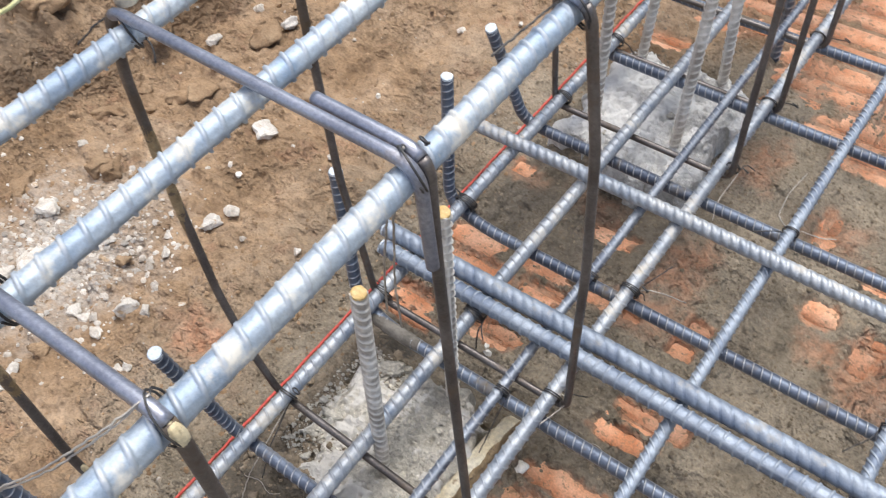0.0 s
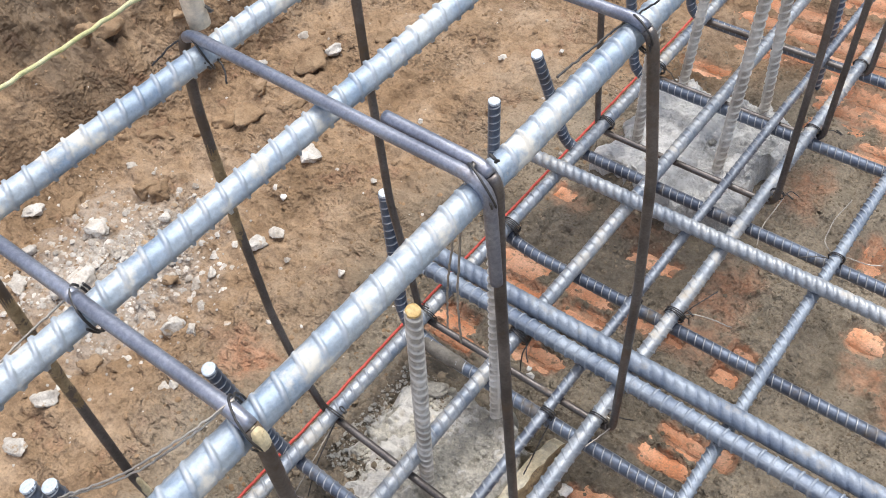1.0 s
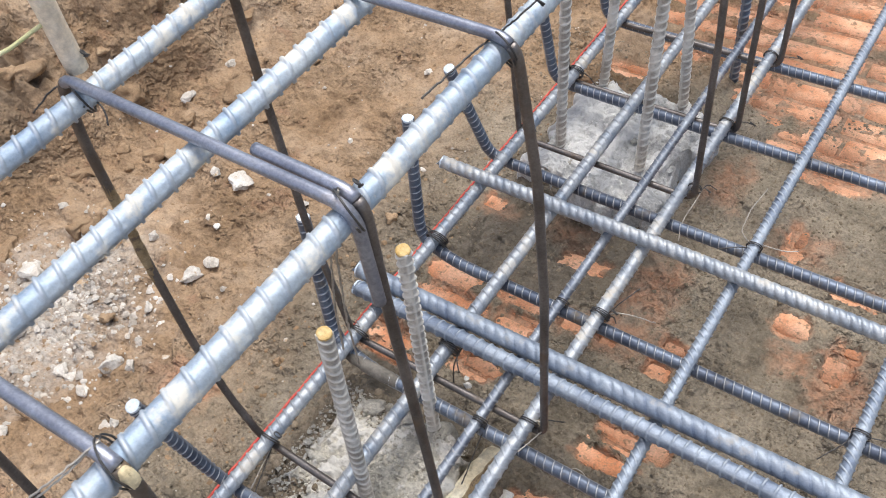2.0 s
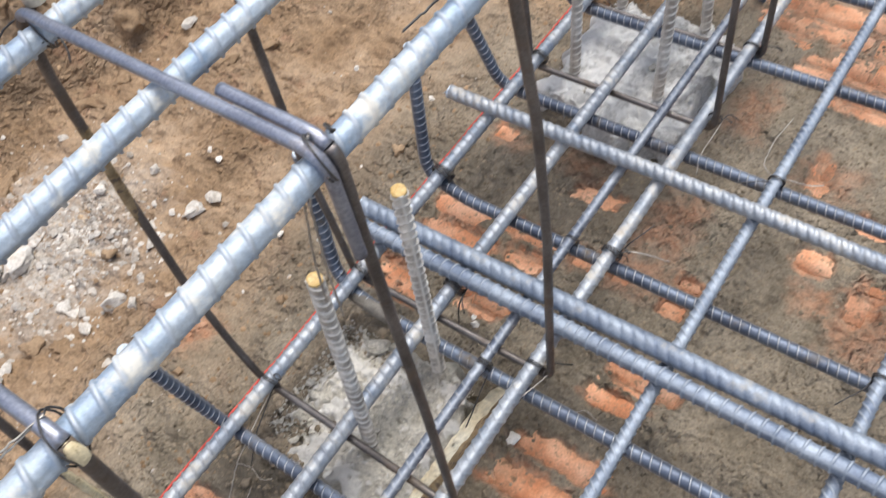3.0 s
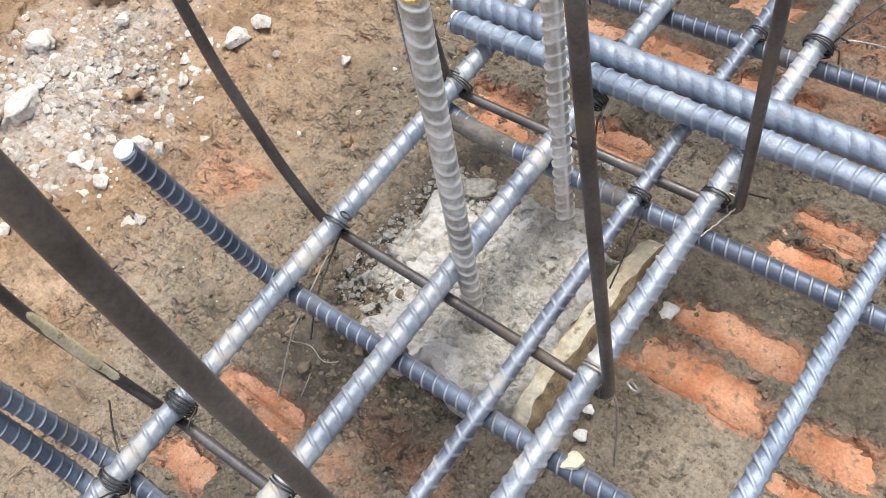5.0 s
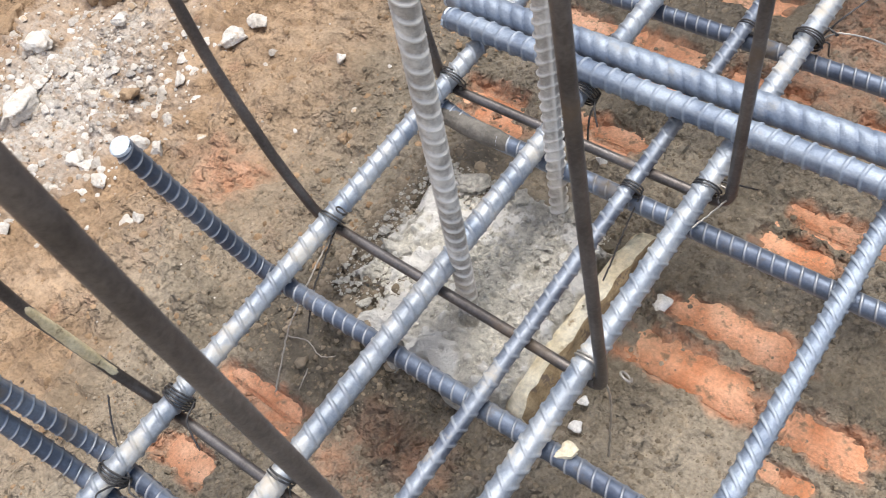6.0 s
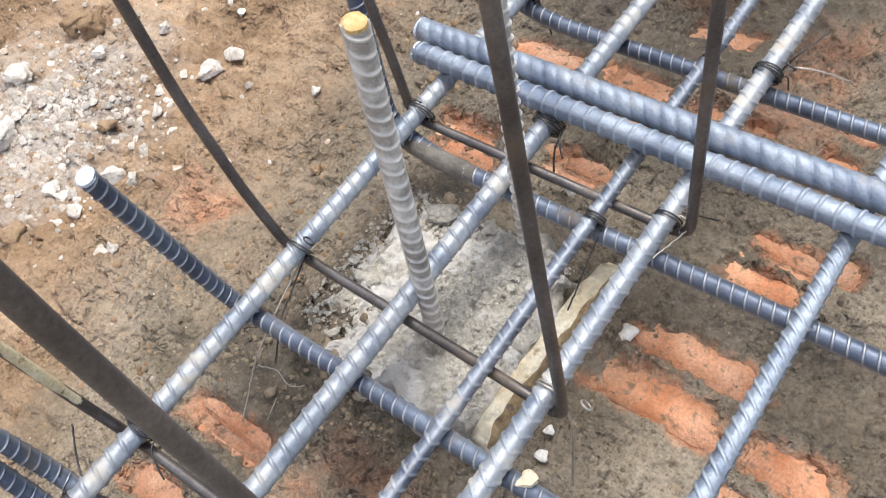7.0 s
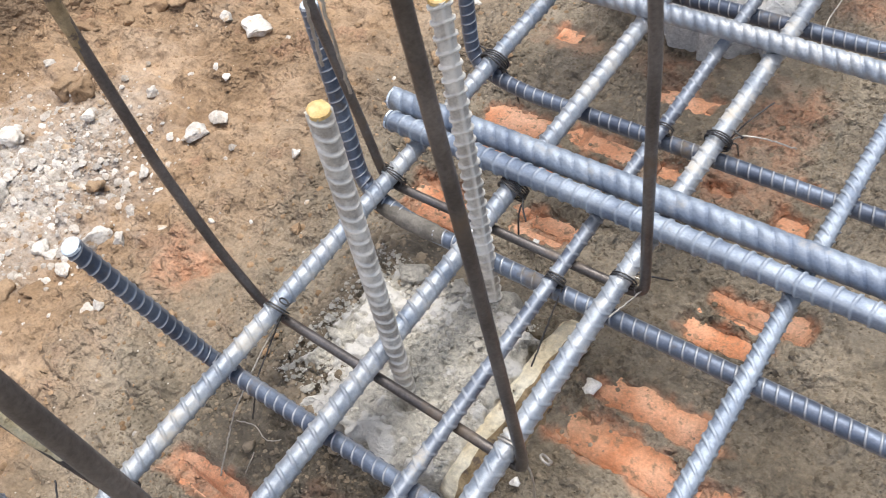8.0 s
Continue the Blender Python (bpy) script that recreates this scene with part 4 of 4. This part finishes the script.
for k in range(26):
    x, y = random.uniform(-0.46, -0.20), random.uniform(0.505, 0.60)
    if k > 15:
        x, y = random.uniform(-0.47, -0.41), random.uniform(0.60, 0.95)
    scatter("mud_clod", MUDS, x, y, random.uniform(0.010, 0.030), "wet lump of dark grey-brown mud", "clod", "mud clods")
for x, y, d, st in ((-0.343, 0.709, 0.042, 1.6), (-0.312, 0.850, 0.056, 1.1), (-0.238, 0.868, 0.034, 1.3), (-0.380, 0.726, 0.022, 1.0), (-0.36, 0.80, 0.018, 1.0), (-0.33, 0.62, 0.022, 1.2), (-0.25, 0.63, 0.014, 1.0), (-0.16, 0.80, 0.014, 1), (-0.30, 1.62, 0.03, 1.2), (-0.2, 1.75, 0.028, 1.3), (-0.25, 1.85, 0.025, 1), (-0.12, 1.60, 0.022, 1)):
    scatter("concrete_chip", CHIPS, x, y, d, "loose pale concrete chip lying on a pad", "chip", "concrete chips", z=0.098, stretch=st)


scatter("cement_lump", [pebble_mesh("cement_lump", M_BOARD, 97, 0.6, 4, 0.45, True)], 0.032, 0.571, 0.030, "crumbly pale yellow lump of cement on a bar", "lump", "cement lumps", z=0.186, stretch=1.3)
for pts in ([(-0.42, 0.535, 0.055), (-0.385, 0.545, 0.062), (-0.36, 0.535, 0.05), (-0.345, 0.55, 0.045)], [(-0.37, 0.515, 0.04), (-0.362, 0.50, 0.045), (-0.365, 0.485, 0.03)], [(0.055, 0.955, 0.03), (0.075, 0.968, 0.04), (0.10, 0.962, 0.03)]):
    thing("wire_offcut", tube("wire_offcut", rounded(pts, 0.01, 4), 0.0009, M_WIREPALE, 6, 0.004, wobble=0.0003), "short bent offcut of tie wire lying on mud", "wire", "wire offcuts")


def crumbs(name, mat, n, place, lo, hi, seed, top=None, power=3.0):
    """Many small angular crumbs strewn over the ground, as one mesh."""
    rnd = np.random.RandomState(seed)
    xy = place(rnd, n)
    if top is None:
        xy = xy[(film(xy[:, 0], xy[:, 1]) < 0.4) | (rnd.rand(n) < 0.06)]
        n = len(xy)
    z = height(xy[:, 0], xy[:, 1])
    z = np.where(xy[:, 0] > -0.6, np.maximum(z, 0.001), z) if top is None else top + 0 * z
    size = lo * (hi / lo) ** (rnd.rand(n) ** power)
    base = np.array([(1, 0.1, 0), (0.4, 0.9, 0), (-0.6, 0.8, 0), (-1, -0.1, 0), (-0.45, -0.85, 0), (0.55, -0.8, 0), (0.6, 0.1, 0.6), (-0.05, 0.5, 0.68), (-0.55, -0.05, 0.62), (0.1, -0.5, 0.66)])
    faces = [(0, 1, 7, 6), (1, 2, 7), (2, 3, 8, 7), (3, 4, 8), (4, 5, 9, 8), (5, 0, 6, 9), (6, 7, 8, 9)]
    V, F = [], []
    for k in range(n):
        a = rnd.rand() * 6.283
        c, s = math.cos(a), math.sin(a)
        b = base * (0.75 + 0.5 * rnd.rand(10, 3)) * size[k] * np.array([0.85, 0.65 + 0.35 * rnd.rand(), 0.85])
        V.append(np.stack([b[:, 0] * c - b[:, 1] * s + xy[k, 0], b[:, 0] * s + b[:, 1] * c + xy[k, 1], b[:, 2] + z[k] - size[k] * 0.22], 1))
        F += [tuple(10 * k + i for i in f) for f in faces]
    return as_mesh(name, np.concatenate(V), F, mat, smooth=True)


thing("rubble", crumbs("rubble", M_RUBBLE, 1250, lambda r, n: np.stack([-1.18 + 0.13 * r.randn(n), 0.70 + 0.13 * r.randn(n)], 1), 0.003, 0.016, 3, power=1.8), "patch of small chalky white rubble on brown earth", "rubble", kind="stuff")
thing("grit", crumbs("grit", M_RUBBLE, 320, lambda r, n: np.stack([-1.75 + 1.25 * r.rand(n), 0.2 + 2.2 * r.rand(n)], 1), 0.002, 0.008, 4), "scattered pale grit on brown earth", "grit", kind="stuff")
thing("earth_crumbs", crumbs("earth_crumbs", M_LOOSE, 9000, lambda r, n: np.stack([-2.1 + 1.65 * r.rand(n), 0.1 + 2.4 * r.rand(n)], 1), 0.0018, 0.010, 5), "loose crumbs of warm brown earth", "earth", kind="stuff")
thing("mud_crumbs", crumbs("mud_crumbs", M_CRUMB, 30000, lambda r, n: np.stack([-0.66 + 1.25 * r.rand(n), 0.28 + 1.9 * r.rand(n) ** 1.2], 1), 0.0014, 0.0068, 6, power=2.4), "loose crumbs of grey-brown mud", "mud", kind="stuff")
thing("pad_grit", crumbs("pad_grit", M_CONC, 3600, lambda r, n: np.stack([-0.40 + 0.30 * r.rand(n), 0.615 + 0.26 * r.rand(n)], 1), 0.0010, 0.006, 7, 0.099), "loose crumbs of broken concrete on a pad", "grit", kind="stuff")
thing("pad_grit", crumbs("pad_grit", M_FRESH, 420, lambda r, n: np.stack([-0.39 + 0.31 * r.rand(n), 1.55 + 0.37 * r.rand(n)], 1), 0.002, 0.011, 8, 0.099), "loose crumbs of broken concrete on a pad", "grit", kind="stuff")
thing("pad_soil", crumbs("pad_soil", M_CRUMB, 1500, lambda r, n: np.stack([-0.42 + 0.15 * r.rand(n) ** 1.4, 0.595 + 0.30 * r.rand(n) ** 1.5], 1), 0.002, 0.011, 9, 0.094), "crumbs of grey-brown mud on a pad's edge", "mud", kind="stuff")

# ---- bricks of the soling ----


def brick_mesh(seed):
    rnd = random.Random(seed)
    bm = bmesh.new()
    bmesh.ops.create_cube(bm, size=1.0)
    for v in bm.verts:
        v.co = Vector((v.co.x * 0.228, v.co.y * 0.070, v.co.z * 0.06 - 0.03))
    bmesh.ops.bevel(bm, geom=[e for e in bm.edges if e.verts[0].co.z > -0.01 or e.verts[1].co.z > -0.01], offset=0.006, segments=2, affect="EDGES")
    for v in bm.verts:
        v.co += Vector((rnd.uniform(-1, 1), rnd.uniform(-1, 1), rnd.uniform(-0.6, 0.6))) * 0.002
    me = bpy.data.meshes.new("brick")
    bm.to_mesh(me)
    bm.free()
    me.materials.append(M_BRICK)
    me.shade_smooth()
    return me


BRICKS = [brick_mesh(k) for k in range(4)]
for row in range(31):
    y = 0.796 + 0.0785 * (row - 7)
    slide = random.uniform(-0.03, 0.03) if row not in (7, 8) else 0.0
    for col in range(6):
        x = -0.404 + 0.236 * col + slide
        b = child("brick", random.choice(BRICKS), ground)
        b.matrix_world = pose(x + random.uniform(-0.004, 0.004), y + random.uniform(-0.003, 0.003), random.uniform(-0.0015, 0.0015), random.uniform(-0.7, 0.7), random.uniform(-0.4, 0.4), random.uniform(-0.9, 0.9))
